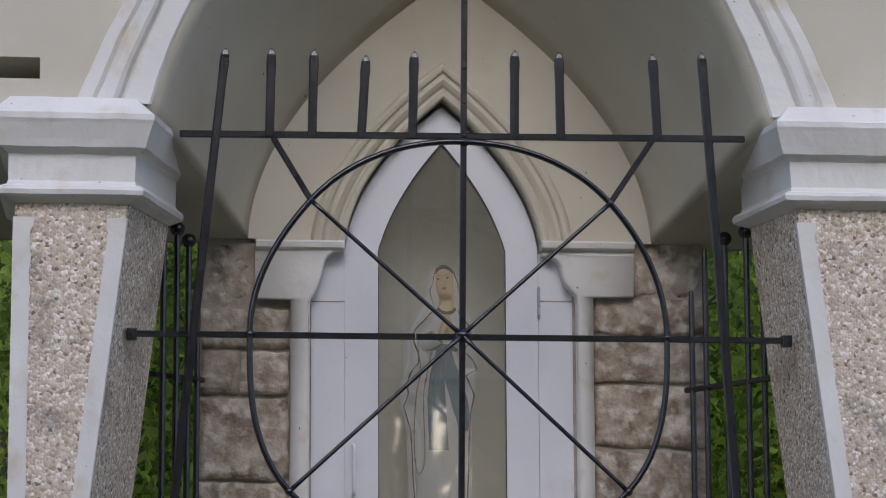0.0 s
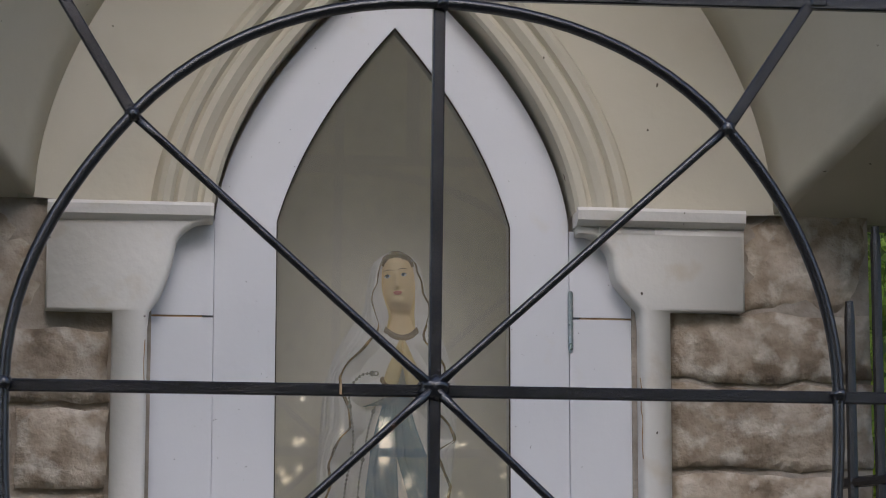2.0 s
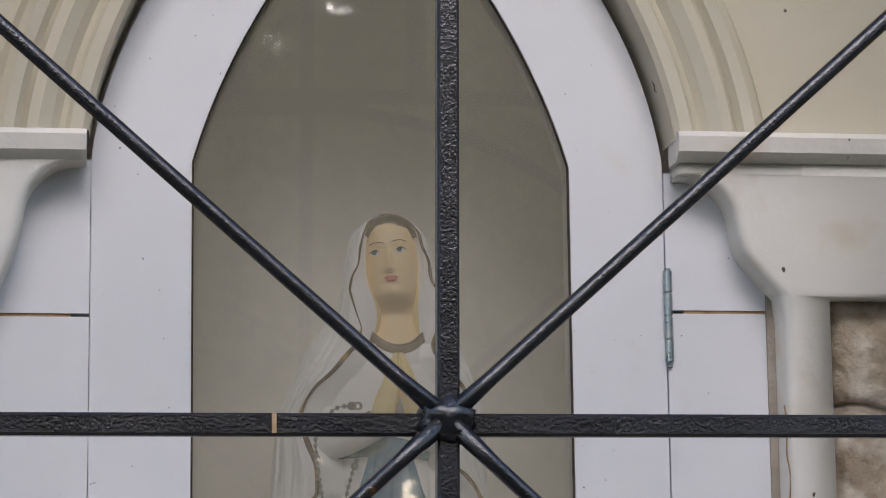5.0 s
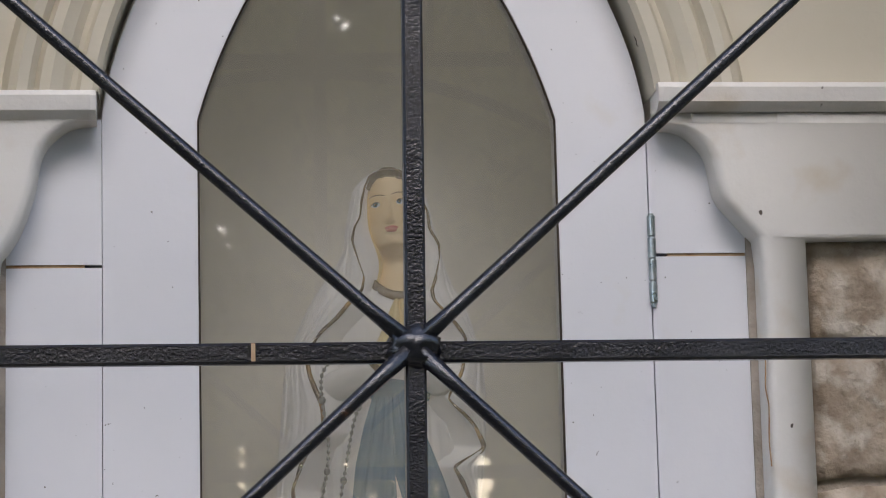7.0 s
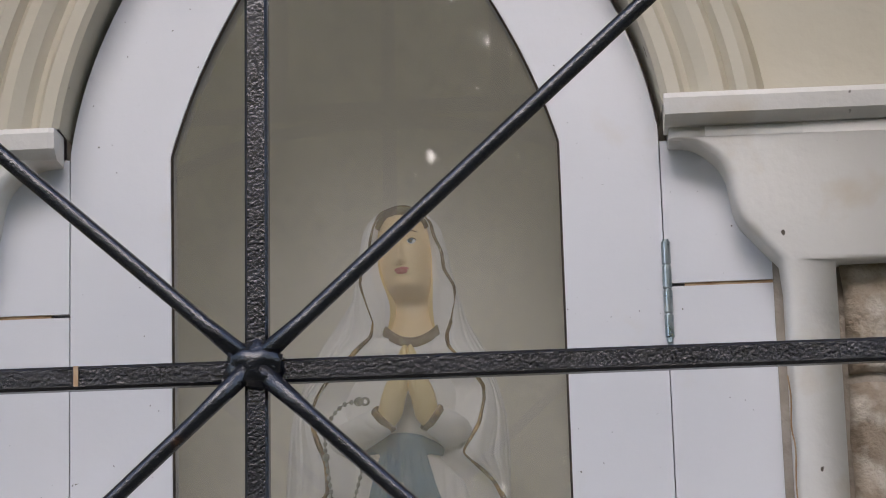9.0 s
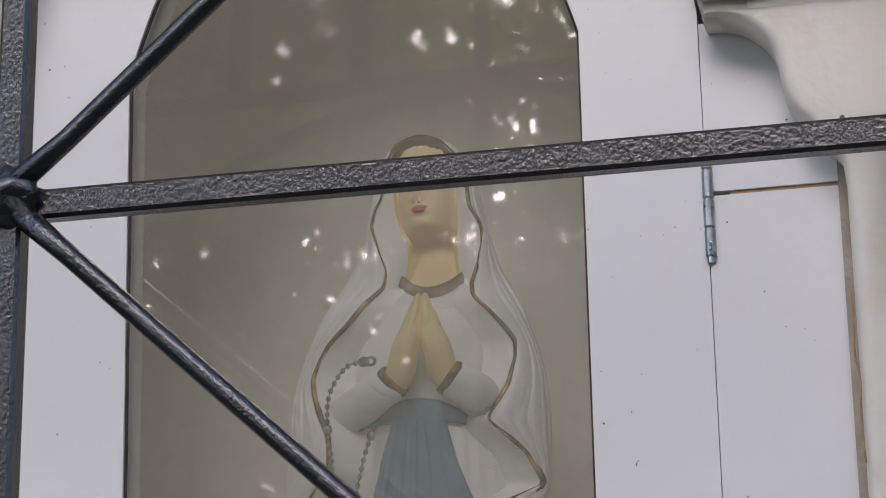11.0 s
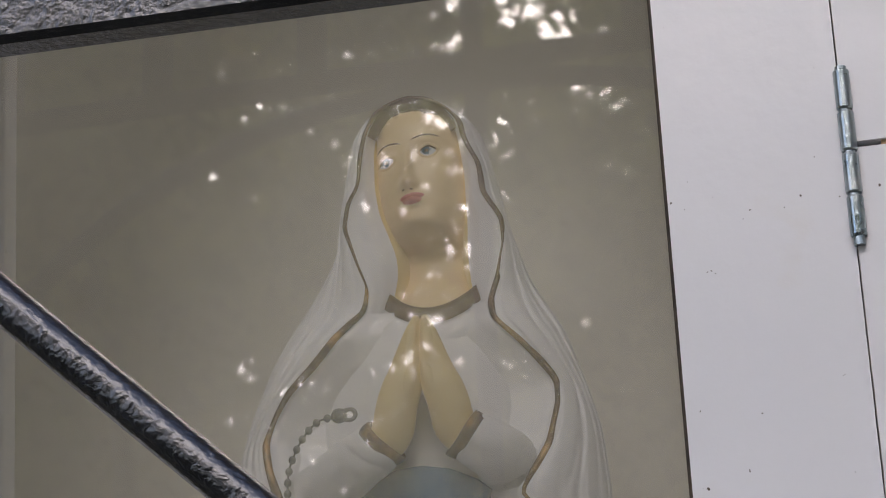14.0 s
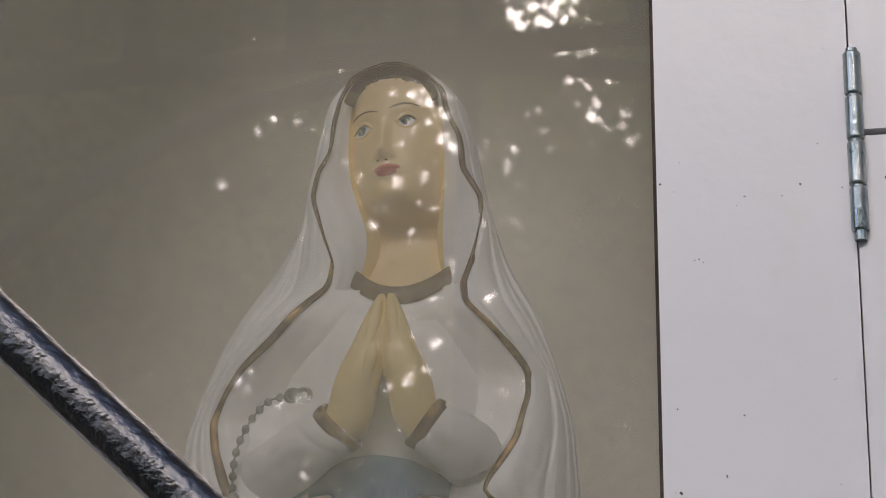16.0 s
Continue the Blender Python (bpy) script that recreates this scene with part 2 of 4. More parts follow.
def tube(bm, pts, radius, sides=8, mat=0, flat=1.0, closed=False, caps=True):
    """A rod along points; radius may be a list; flat squeezes it sideways."""
    pts = [Vector(p) for p in pts]
    k = len(pts)
    rad = radius if isinstance(radius, (list, tuple)) else [radius] * k
    rows = []
    for i, p in enumerate(pts):
        d = (pts[(i + 1) % k] - pts[i - 1]) if closed else (pts[min(i + 1, k - 1)] - pts[max(i - 1, 0)])
        d.normalize()
        up = Vector((0, 1, 0)) if abs(d.y) < 0.9 else Vector((1, 0, 0))
        u = d.cross(up).normalized()
        w = u.cross(d)
        rows.append([p + rad[i] * (math.cos(a) * u + flat * math.sin(a) * w) for a in (2 * math.pi * j / sides for j in range(sides))])
    if closed:
        rows.append(rows[0])
        vs = loft(bm, rows[:-1], True, False, mat)
        a, b = vs[-1], vs[0]
        for i in range(sides):
            bm.faces.new((a[i], a[(i + 1) % sides], b[(i + 1) % sides], b[i])).material_index = mat
    else:
        loft(bm, rows, True, caps, mat)


def square_rod(bm, a, b, w, d, bevel=0.0015):
    """A square bar from a to b, w wide in the gate's plane and d deep."""
    a, b = Vector(a), Vector(b)
    z = (b - a).normalized()
    y = Vector((0, 1, 0))
    x = y.cross(z).normalized()
    m = Matrix.Translation((a + b) / 2) @ Matrix((x, z.cross(x), z)).transposed().to_4x4() @ Matrix.Diagonal((w, d, (b - a).length, 1))
    r = bmesh.ops.create_cube(bm, size=1, matrix=m)
    es = list({e for v in r["verts"] for e in v.link_edges})
    bmesh.ops.bevel(bm, geom=es, offset=bevel, segments=1, affect="EDGES")


def smooth_path(pts, n=6):
    """Points on a soft curve through the given ones."""
    p = [Vector(q) for q in pts]
    out = []
    for i in range(len(p) - 1):
        a, b, c, d = p[max(i - 1, 0)], p[i], p[i + 1], p[min(i + 2, len(p) - 1)]
        for j in range(n):
            t = j / n
            out.append(0.5 * ((2 * b) + (c - a) * t + (2 * a - 5 * b + 4 * c - d) * t * t + (3 * b - a - 3 * c + d) * t ** 3))
    out.append(p[-1])
    return out


def pointed(cx, z0, w, h, b, y, n=20):
    """A pointed arch from the left springing over the apex to the right: half width w, rise h, bow b."""
    pts = []
    for i in range(-n, n + 1):
        u = 1 - abs(i) / n
        x = w * (1 - u) + 4 * b * u * (1 - u)
        pts.append((cx + (x if i > 0 else -x), y, z0 + h * u))
    return pts


# ---- ground ----
bm = bmesh.new()
G = 24
gv = [[None] * (G + 1) for _ in range(G + 1)]
for i in range(G + 1):
    for j in range(G + 1):
        x, y = ((2 * k / G - 1) for k in (i, j))
        x, y = (math.copysign(abs(k) ** 3 * 700, k) for k in (x, y))
        gv[i][j] = bm.verts.new((x, y, 0.15 * noise.noise((x * 0.1, y * 0.1, 0)) + 0.3))
for i in range(G):
    for j in range(G):
        bm.faces.new((gv[i][j], gv[i + 1][j], gv[i + 1][j + 1], gv[i][j + 1]))
tagged(part("ground", bm, GROUND, smooth=True), "leaf-strewn forest floor round the shrine", "ground", kind="structure")

# plinth that carries the porch
bm = box(bmesh.new(), -0.98, 0.98, -0.17, 1.1, -0.2, 1.25, 0.01)
tagged(part("floor", bm, MORTAR), "raised stone plinth under the porch", "floor", kind="structure")

# ---- pillars ----
BATTER = 0.12


def pillar(side):
    """Pebbledashed porch pillar with white corner strips and a moulded capital. side: -1 or 1."""
    s = side
    lift = 0.0 if s < 0 else 0.012
    front, back, outer = (0.655, 0.572, 0.868) if s < 0 else (0.660, 0.632, 0.90)
    p = thing("pillar", "pebbledashed porch pillar with white corner strips and moulded white capital", "pillar", "porch pillars")
    top, foot = 2.696 + lift, 1.25

    def ring(z, off=0.0):
        k = BATTER * max(0.0, 2.69 - z)
        pts = [(outer + off, 0.02 - off), (front + k - off, 0.02 - off), (back + k - off, 0.283 + off), (outer + off, 0.283 + off)]
        return [(s * x, y, z) for x, y in pts]

    bm = bmesh.new()
    loft(bm, [ring(foot + (top - foot) * i / 12) for i in range(13)], True, True)
    part("shaft", bm, ROUGHCAST, p)
    # white strips on the front corners, run by hand
    for name, corner in (("inner", 1), ("outer", 0)):
        bm = bmesh.new()
        rows = []
        for i in range(161):
            z = foot + (top - 0.035 - foot) * i / 160
            r = ring(z)
            c, toward = Vector(r[corner]), Vector(r[1 - corner])
            inward = (Vector(r[2 if corner == 1 else 3]) - c).normalized()
            along = (toward - c).normalized()
            wob = 0.003 * noise.noise((z * 30, corner, s)) + 0.002 * noise.noise((z * 110, corner, s))
            wide = 0.030 + wob + (0.0 if z < top - 0.06 else 0.006)
            deep = 0.006
            n1, n2 = Vector((0, -1, 0)), Vector((-s if corner == 1 else s, 0, 0))
            rows.append([c + along * wide, c + along * wide + n1 * 0.004, c + n1 * 0.004 + n2 * 0.0035,
                         c + n2 * 0.0035 + inward * (deep + wob), c + inward * (deep + wob)])
        loft(bm, rows, False)
        part("corner_strip", bm, WHITE, p, "white painted corner strip")
    # capital: lip, hollow, swelling band and top slab
    bm = bmesh.new()
    prof = [(2.688, 0.002), (2.696, 0.019), (2.702, 0.029), (2.711, 0.031), (2.718, 0.027), (2.722, 0.016), (2.730, 0.013), (2.781, 0.014),
            (2.787, 0.020), (2.793, 0.032), (2.808, 0.036), (2.838, 0.046), (2.845, 0.049), (2.856, 0.049), (2.861, 0.041), (2.893, 0.012)]
    rows = []
    for z, o in prof:
        r = ring(z + lift, o)
        row = []
        for a, b in zip(r, r[1:] + r[:1]):
            for k in range(14):
                q = Vector(a).lerp(Vector(b), k / 14)
                row.append(q + 0.0022 * Vector((noise.noise(q * 28), noise.noise(q * 28 + Vector((9, 0, 0))), 0.7 * noise.noise(q * 35 + Vector((0, 5, 0))))))
        rows.append(row)
    loft(bm, rows, True, True)
    part("capital", bm, WHITE, p, "white moulded capital")
    return p


pillar(-1)
pillar(1)

# ---- porch arch and vault ----
FZ, FW, FH, FB = 2.885, 0.613, 0.88, 0.094      # front arch
BZ, BW, BH, BB, BX = 2.705, 0.437, 0.58, 0.104, 0.040   # vault at the back wall
porch = thing("porch_arch", "white painted pointed porch arch with grooved moulding and vaulted soffit", "arch", kind="structure")
bm = bmesh.new()
prof = [(0.0, 0.05), (0.0, -0.096), (0.004, -0.100), (0.050, -0.100), (0.056, -0.094), (0.062, -0.106), (0.070, -0.110), (0.086, -0.110), (0.092, -0.103),
        (0.098, -0.096), (0.106, -0.104), (0.128, -0.104), (0.131, -0.100), (0.131, -0.070)]
rows = [pointed(0, FZ, FW + 1.1 * o, FH + 1.1 * o, FB, y + 0.12, 70) for o, y in prof]
loft(bm, [[(x + 0.0025 * noise.noise((x * 22, y * 30, z * 22)), y + 0.002 * noise.noise((x * 30, 3, z * 30)), z) for x, y, z in row] for row in rows])
part("archivolt", bm, WHITE, porch, "white grooved arch moulding")
# spandrel wall round the arch
bm = bmesh.new()
a = pointed(0, FZ, FW + 0.140, FH + 0.140, FB, 0.048, 30)
n = len(a)
outer = []
for i, (x, y, z) in enumerate(a):
    u = i / (n - 1)
    outer.append((-0.827 if u < 0.25 else (0.925 if u > 0.75 else -0.827 + 1.752 * (u - 0.25) / 0.5), y,
                  FZ - 0.02 + 1.3 * u / 0.25 if u < 0.25 else (FZ - 0.02 + 1.3 * (1 - u) / 0.25 if u > 0.75 else FZ + 1.28)))
loft(bm, [a, outer, [(x, 0.17, z) for x, y, z in outer]])
part("spandrel", bm, CREAM, porch, "cream limewashed wall")
# side return with its shaded recess
bm = bmesh.new()
box(bm, -1.02, -0.827, 0.047, 0.17, 2.978, 4.2)
box(bm, -1.02, -0.827, 0.30, 0.33, 2.84, 2.978)
box(bm, -1.02, -0.827, 0.17, 0.33, 2.978, 3.05)
box(bm, 0.926, 1.02, 0.047, 0.17, 2.88, 4.2)
part("return_wall", bm, CREAM, porch)
# vault, splayed towards the visitor
bm = bmesh.new()
rows = []
for i in range(13):
    t = i / 12
    mixv = lambda p, q: p + (q - p) * t
    rows.append(pointed(mixv(0, BX), mixv(FZ - 0.012, BZ), mixv(FW, BW), mixv(FH, BH), mixv(FB, BB), mixv(0.025, 0.556), 30))
loft(bm, rows)
vault = tagged(part("ceiling", bm, CREAM, None, smooth=True), "cream limewashed pointed vault of the porch", "ceiling", kind="structure")
sol = vault.modifiers.new("thickness", "SOLIDIFY")
sol.thickness, sol.offset = 0.05, 1.0
# lintels over the side openings
for s, xb in ((-1, 0.393), (1, 0.473)):
    bm = bmesh.new()
    lower = [(s * 0.612, 0.03, 2.872), (s * xb, 0.58, 2.700), (s * 1.02, 0.58, 2.700), (s * 1.02, 0.03, 2.872)]
    loft(bm, [lower, [(x, y, z + 0.06) for x, y, z in lower]], True, True)
    tagged(part("lintel", bm, CREAM), "cream limewashed lintel over the side opening", "lintel", kind="structure")
# unseen roof slab and fill, added to stop light leaking in above the porch
bm = box(bmesh.new(), -1.05, 1.05, 0.0, 1.1, 4.2, 4.31)
box(bm, -1.02, -0.32, 0.572, 1.05, 2.765, 4.2)
box(bm, 0.36, 1.02, 0.572, 1.05, 2.765, 4.2)
box(bm, -0.32, 0.36, 0.61, 1.05, 3.30, 4.2)
box(bm, -0.32, 0.36, 0.575, 0.61, 3.12, 4.2)
box(bm, -1.02, -0.95, 0.17, 0.572, 2.935, 4.2)
box(bm, 0.95, 1.02, 0.17, 0.572, 2.935, 4.2)
tagged(part("roof", bm, MORTAR), "unseen stone roof added over the porch to keep light out", "roof", kind="structure")

# ---- back wall ----
WY = 0.551
wall = thing("wall_back", "rubble stone back wall with white painted door surround", "wall", kind="structure")
bm = bmesh.new()
box(bm, -0.50, -0.262, WY + 0.012, 0.80, 1.25, 2.76)
box(bm, 0.305, 0.598, WY + 0.012, 0.80, 1.25, 2.76)
box(bm, -0.262, 0.305, WY + 0.05, 0.80, 1.25, 1.94)
part("core", bm, MORTAR, wall)


def stone(x0, x1, z0, z1, y, parent):
    """One rough-faced block with worn edges."""
    bm = bmesh.new()
    nx, nz = max(4, int((x1 - x0) / 0.012)), max(4, int((z1 - z0) / 0.012))
    rows = []
    for j in range(-1, nz + 2):
        row = []
        for i in range(-1, nx + 2):
            u, v = min(max(i / nx, 0), 1), min(max(j / nz, 0), 1)
            edge = min(u * (x1 - x0), (1 - u) * (x1 - x0), v * (z1 - z0), (1 - v) * (z1 - z0))
            ins = 0.004 * (1 - min(1, edge / 0.02))
            x, z = x0 + (x1 - x0) * u, z0 + (z1 - z0) * v
            x += 0.004 * noise.noise((x * 25, z * 25, 3.1)) * (0.4 + (edge < 0.01))
            z += 0.005 * noise.noise((x * 25, z * 25, 7.7)) * (0.4 + (edge < 0.01))
            yy = y + ins - 0.006 * noise.noise((x * 16, z * 16, y * 50)) - 0.003 * noise.noise((x * 55, z * 55, 1))
            if i in (-1, nx + 1) or j in (-1, nz + 1):
                yy = y + 0.03
            row.append((x, yy, z))
        rows.append(row)
    loft(bm, rows)
    part("stone", bm, STONE, parent, smooth=True)


for s, xin, xout, courses in (
        (-1, 0.308, 0.500, [(1.25, 1.60, 1), (1.60, 1.93, 2), (1.93, 2.185, 1), (2.192, 2.362, 1), (2.372, 2.462, 2), (2.470, 2.553, 1), (2.560, 2.692, 1)]),
        (1, 0.348, 0.600, [(1.25, 1.60, 1), (1.60, 1.95, 2), (1.95, 2.250, 1), (2.262, 2.392, 1), (2.400, 2.500, 1), (2.506, 2.585, 1), (2.592, 2.716, 1)])):
    for k, (z0, z1, cells) in enumerate(courses):
        a0 = xin if z1 < 2.59 else (0.385 if s < 0 else 0.438)
        cuts = [a0] + ([a0 + (xout - a0) * random.uniform(0.4, 0.6)] if cells == 2 else []) + [xout]
        for c0, c1 in zip(cuts, cuts[1:]):
            lo, hi = sorted((s * (c0 + 0.003), s * (c1 - 0.003)))
            stone(lo, hi, z0, z1, WY + random.uniform(-0.004, 0.004) + (0.006 if z1 > 2.6 else 0), wall)

# moulded arch round the door, and the plaster between it and the vault
DX, DZ = 0.0205, 2.690
bm = bmesh.new()
prof = [(0.0, 0.600), (0.0, 0.536), (0.004, 0.532), (0.012, 0.532), (0.015, 0.537), (0.019, 0.540), (0.024, 0.534), (0.032, 0.529), (0.039, 0.531), (0.043, 0.538),
        (0.047, 0.532), (0.054, 0.530), (0.060, 0.535), (0.064, 0.545), (0.066, WY)]
rows = [pointed(DX, DZ + 0.010, 0.2125 + 1.12 * o, 0.315 + 1.29 * o, 0.042 + 0.29 * o, y, 28) for o, y in prof]
rows.append(pointed(BX, BZ, BW + 0.02, BH + 0.02, BB, WY + 0.001, 28))
loft(bm, rows)
part("door_arch", bm, CREAM, wall, "cream pointed arch moulding over the door")


def surround(side):
    """Cap moulding, shouldered bracket and jamb strip beside the door. side: -1 or 1."""
    s = side
    inner, step, strip, block, top = (0.1915, 0.265, 0.308, 0.383, 2.685) if s < 0 else (0.2317, 0.309, 0.348, 0.437, 2.681)
    low = 2.574 if s < 0 else 2.5855
    jz = low if s < 0 else low - 0.006
    # cap moulding
    bm = bmesh.new()
    cap = 2.681 if s < 0 else 2.687
    sec = [(WY + 0.01, cap - 0.003), (0.536, cap - 0.003), (0.531, cap), (0.527, cap + 0.003), (0.525, cap + 0.014), (0.527, cap + 0.018), (WY + 0.01, cap + 0.020)]
    loft(bm, [[(s * (inner + 0.002), y, z) for y, z in sec], [(s * (inner + 0.006), y - 0.001, z) for y, z in sec], [(s * block, y, z) for y, z in sec]], True, True)
    part("cap_moulding", bm, WHITE, wall, "white painted cap moulding")
    # shouldered plaster bracket running down into the jamb strip
    curve = smooth_path([(inner + 0.004, 0, top - 0.006), (inner + 0.024, 0, top - 0.010), (inner + 0.042, 0, top - 0.028), (inner + 0.049, 0, top - 0.060),
                         (inner + 0.060, 0, low + 0.020), (step, 0, low)], 5)
    edge = [(c.x, c.z) for c in curve] + [(step + 0.002, low - 0.02), (step + 0.002, 1.94)]
    far = [(block, max(z, low + 0.0)) for x, z in edge[:-2]] + [(strip, low - 0.001), (strip, 1.94)]
    bm = bmesh.new()
    y0, y1 = 0.534, 0.600
    loft(bm, [[(s * x, y1, z) for x, z in edge], [(s * (x + 0.000), y0 + 0.006, z) for x, z in edge], [(s * (x + 0.003), y0 + 0.001, z) for x, z in edge],
              [(s * (x + 0.008), y0, z) for x, z in edge],
              [(s * (x - 0.002), y0 + 0.004, z) for x, z in far], [(s * x, y1 - 0.02, z) for x, z in far]])
    box(bm, *sorted((s * (step + 0.02), s * block)), y0 + 0.0045, y1 - 0.02, low, cap - 0.002)
    box(bm, *sorted((s * (inner + 0.03), s * block)), y0 + 0.006, y1 - 0.02, top - 0.012, cap - 0.002)
    if cap > top:
        box(bm, *sorted((s * (inner + 0.005), s * (inner + 0.032))), y0 + 0.007, y1 - 0.02, top - 0.007, cap - 0.002)
    part("bracket", bm, WHITE, wall, "white painted shouldered bracket and jamb strip", True)
    # flat jamb board between the strip and the door leaf
    bm = box(bmesh.new(), *sorted((s * (inner - 0.001), s * (step + 0.01))), 0.566, 0.605, 1.94, jz - 0.0035)
    part("jamb_board", bm, DOORPAINT, wall, "white painted jamb board")
    bm = box(bmesh.new(), *sorted((s * (inner - 0.001), s * (step + 0.02))), 0.566, 0.605, jz - 0.001, top)
    part("jamb_board", bm, DOORPAINT, wall, "white painted jamb board")
    bm = box(bmesh.new(), *sorted((s * (inner + 0.012), s * (step + 0.005))), 0.5675, 0.60, jz - 0.004, jz)
    part("joint", bm, RUST, wall, "rust-stained joint between jamb boards")


surround(-1)
surround(1)

# cracked paint along the jamb strips
for pts in ([(0.3085, 2.505), (0.3100, 2.49), (0.3092, 2.47), (0.3110, 2.455), (0.3098, 2.43), (0.3112, 2.41)], [(-0.2695, 2.54), (-0.2705, 2.51), (-0.2690, 2.48)]):
    bm = bmesh.new()
    tube(bm, smooth_path([(x + 0.0006 * noise.noise((z * 90, 0, 0)), 0.5352, z) for x, z in pts], 4), 0.0006, 5)
    part("paint_crack", bm, RUST, wall, "fine crack in the paint")

# ---- niche behind the door ----
bm = bmesh.new()
box(bm, -0.30, -0.20, 0.604, 0.79, 1.94, 3.30)
box(bm, 0.245, 0.34, 0.604, 0.79, 1.94, 3.30)
box(bm, -0.30, 0.34, 0.79, 0.92, 1.94, 3.30)
box(bm, -0.30, 0.34, 0.612, 0.92, 3.26, 3.31)
box(bm, -0.30, 0.34, 0.58, 0.92, 1.90, 1.9977)
tagged(part("wall_niche", bm, NICHE), "grey-beige painted inside of the statue niche", "niche", kind="structure")

# ---- door ----
door = thing("door_1", "white painted pointed cupboard door with a glass pane, closed", "door", kind="structure")
DY = 0.568
PL, PR, PZ, PH = -0.118, 0.160, 2.685, 0.238
DL, DR = -0.190, 0.2300
pc, pw = (PL + PR) / 2, (PR - PL) / 2
dc, dw = (DL + DR) / 2, (DR - DL) / 2
inner = pointed(pc, PZ, pw, PH, 0.018, DY, 28)
outer_c = pointed(dc, DZ, dw, 0.313, 0.042, DY, 28)
zb, zp = 1.96, 2.03
inner = [(PL, DY, zp)] + [(PL, DY, zp + (PZ - zp) * k / 6) for k in range(1, 6)] + inner + [(PR, DY, PZ + (zp - PZ) * k / 6) for k in range(1, 6)] + [(PR, DY, zp)]
outer_c = [(DL, DY, zb)] + [(DL, DY, zb + (DZ - zb) * k / 6) for k in range(1, 6)] + outer_c + [(DR, DY, DZ + (zb - DZ) * k / 6) for k in range(1, 6)] + [(DR, DY, zb)]
bm = bmesh.new()
shift = lambda row, y: [(x, y, z) for x, _, z in row]
vs = loft(bm, [shift(inner, DY + 0.030), shift(inner, DY + 0.001), shift(inner, DY), shift(outer_c, DY), shift(outer_c, DY + 0.002), shift(outer_c, DY + 0.030)])
for row0, row1 in zip(vs, vs[1:]):
    bm.faces.new((row0[0], row1[0], row1[-1], row0[-1]))
part("leaf", bm, DOORPAINT, door, "white painted door leaf")
# thin dark putty line at the pane's edge
bm = bmesh.new()
tube(bm, [(x, DY + 0.0035, z) for x, _, z in inner], 0.0016, 6)
part("glazing_bead", bm, DARK, door, "dark putty line")
bm = bmesh.new()
f = [bm.verts.new((x, DY + 0.008, z)) for x, _, z in inner]
bm.faces.new(f)
pane_mesh = bpy.data.meshes.new("pane")
bm.normal_update()
bmesh.ops.reverse_faces(bm, faces=[f for f in bm.faces if f.normal.y > 0])
bm.to_mesh(pane_mesh)
bm.free()
pane_mesh.materials.append(GLASS)
pane = tagged(new("pane", pane_mesh), "reflecting glass pane")
pane.parent = door
pane.visible_shadow = False
# hinge
hinge_m = bmesh.new()
hx, h0, h1 = 0.2315, 2.5390, 2.6085
for k in range(4):
    a, b = h0 + (h1 - h0) * k / 4 + 0.0006, h0 + (h1 - h0) * (k + 1) / 4 - 0.0006
    tube(hinge_m, [(hx, DY - 0.003, a), (hx, DY - 0.003, a + 0.0006), (hx, DY - 0.003, b - 0.0006), (hx, DY - 0.003, b)], [0.0029, 0.0032, 0.0032, 0.0029], 24)
tube(hinge_m, [(hx, DY - 0.003, h0 - 0.003), (hx, DY - 0.003, h1 + 0.001)], 0.0022, 12)
part("hinge", hinge_m, STEEL, door, "zinc-plated steel hinge")
# pull handle
bm = bmesh.new()
tube(bm, smooth_path([(-0.1715, DY + 0.005, 2.262), (-0.1715, DY - 0.018, 2.259), (-0.1715, DY - 0.022, 2.211), (-0.1715, DY - 0.018, 2.162), (-0.1715, DY + 0.005, 2.159)], 5), 0.004, 8)
part("handle", bm, DOORPAINT, door, "white pull handle", True)

# ---- iron gate ----
HUB, GATE_Y = 2.450, 0.10
gate = thing("iron_gate", "black painted wrought iron gate with spiked bars, hoop and crossing spokes", "gate")
gate.location = (0, GATE_Y, 0)


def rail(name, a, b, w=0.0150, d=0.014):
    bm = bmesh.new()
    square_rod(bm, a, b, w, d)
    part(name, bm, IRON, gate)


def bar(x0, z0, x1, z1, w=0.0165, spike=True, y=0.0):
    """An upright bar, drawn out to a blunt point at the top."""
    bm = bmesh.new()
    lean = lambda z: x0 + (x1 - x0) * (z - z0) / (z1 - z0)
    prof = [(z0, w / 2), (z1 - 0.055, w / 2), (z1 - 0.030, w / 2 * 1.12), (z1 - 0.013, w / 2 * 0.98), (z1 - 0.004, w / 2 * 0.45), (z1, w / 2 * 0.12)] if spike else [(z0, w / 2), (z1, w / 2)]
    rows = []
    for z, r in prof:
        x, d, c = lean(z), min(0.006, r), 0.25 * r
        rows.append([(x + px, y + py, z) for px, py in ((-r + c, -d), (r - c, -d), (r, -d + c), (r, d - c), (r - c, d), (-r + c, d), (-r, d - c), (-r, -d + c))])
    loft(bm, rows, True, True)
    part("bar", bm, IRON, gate)


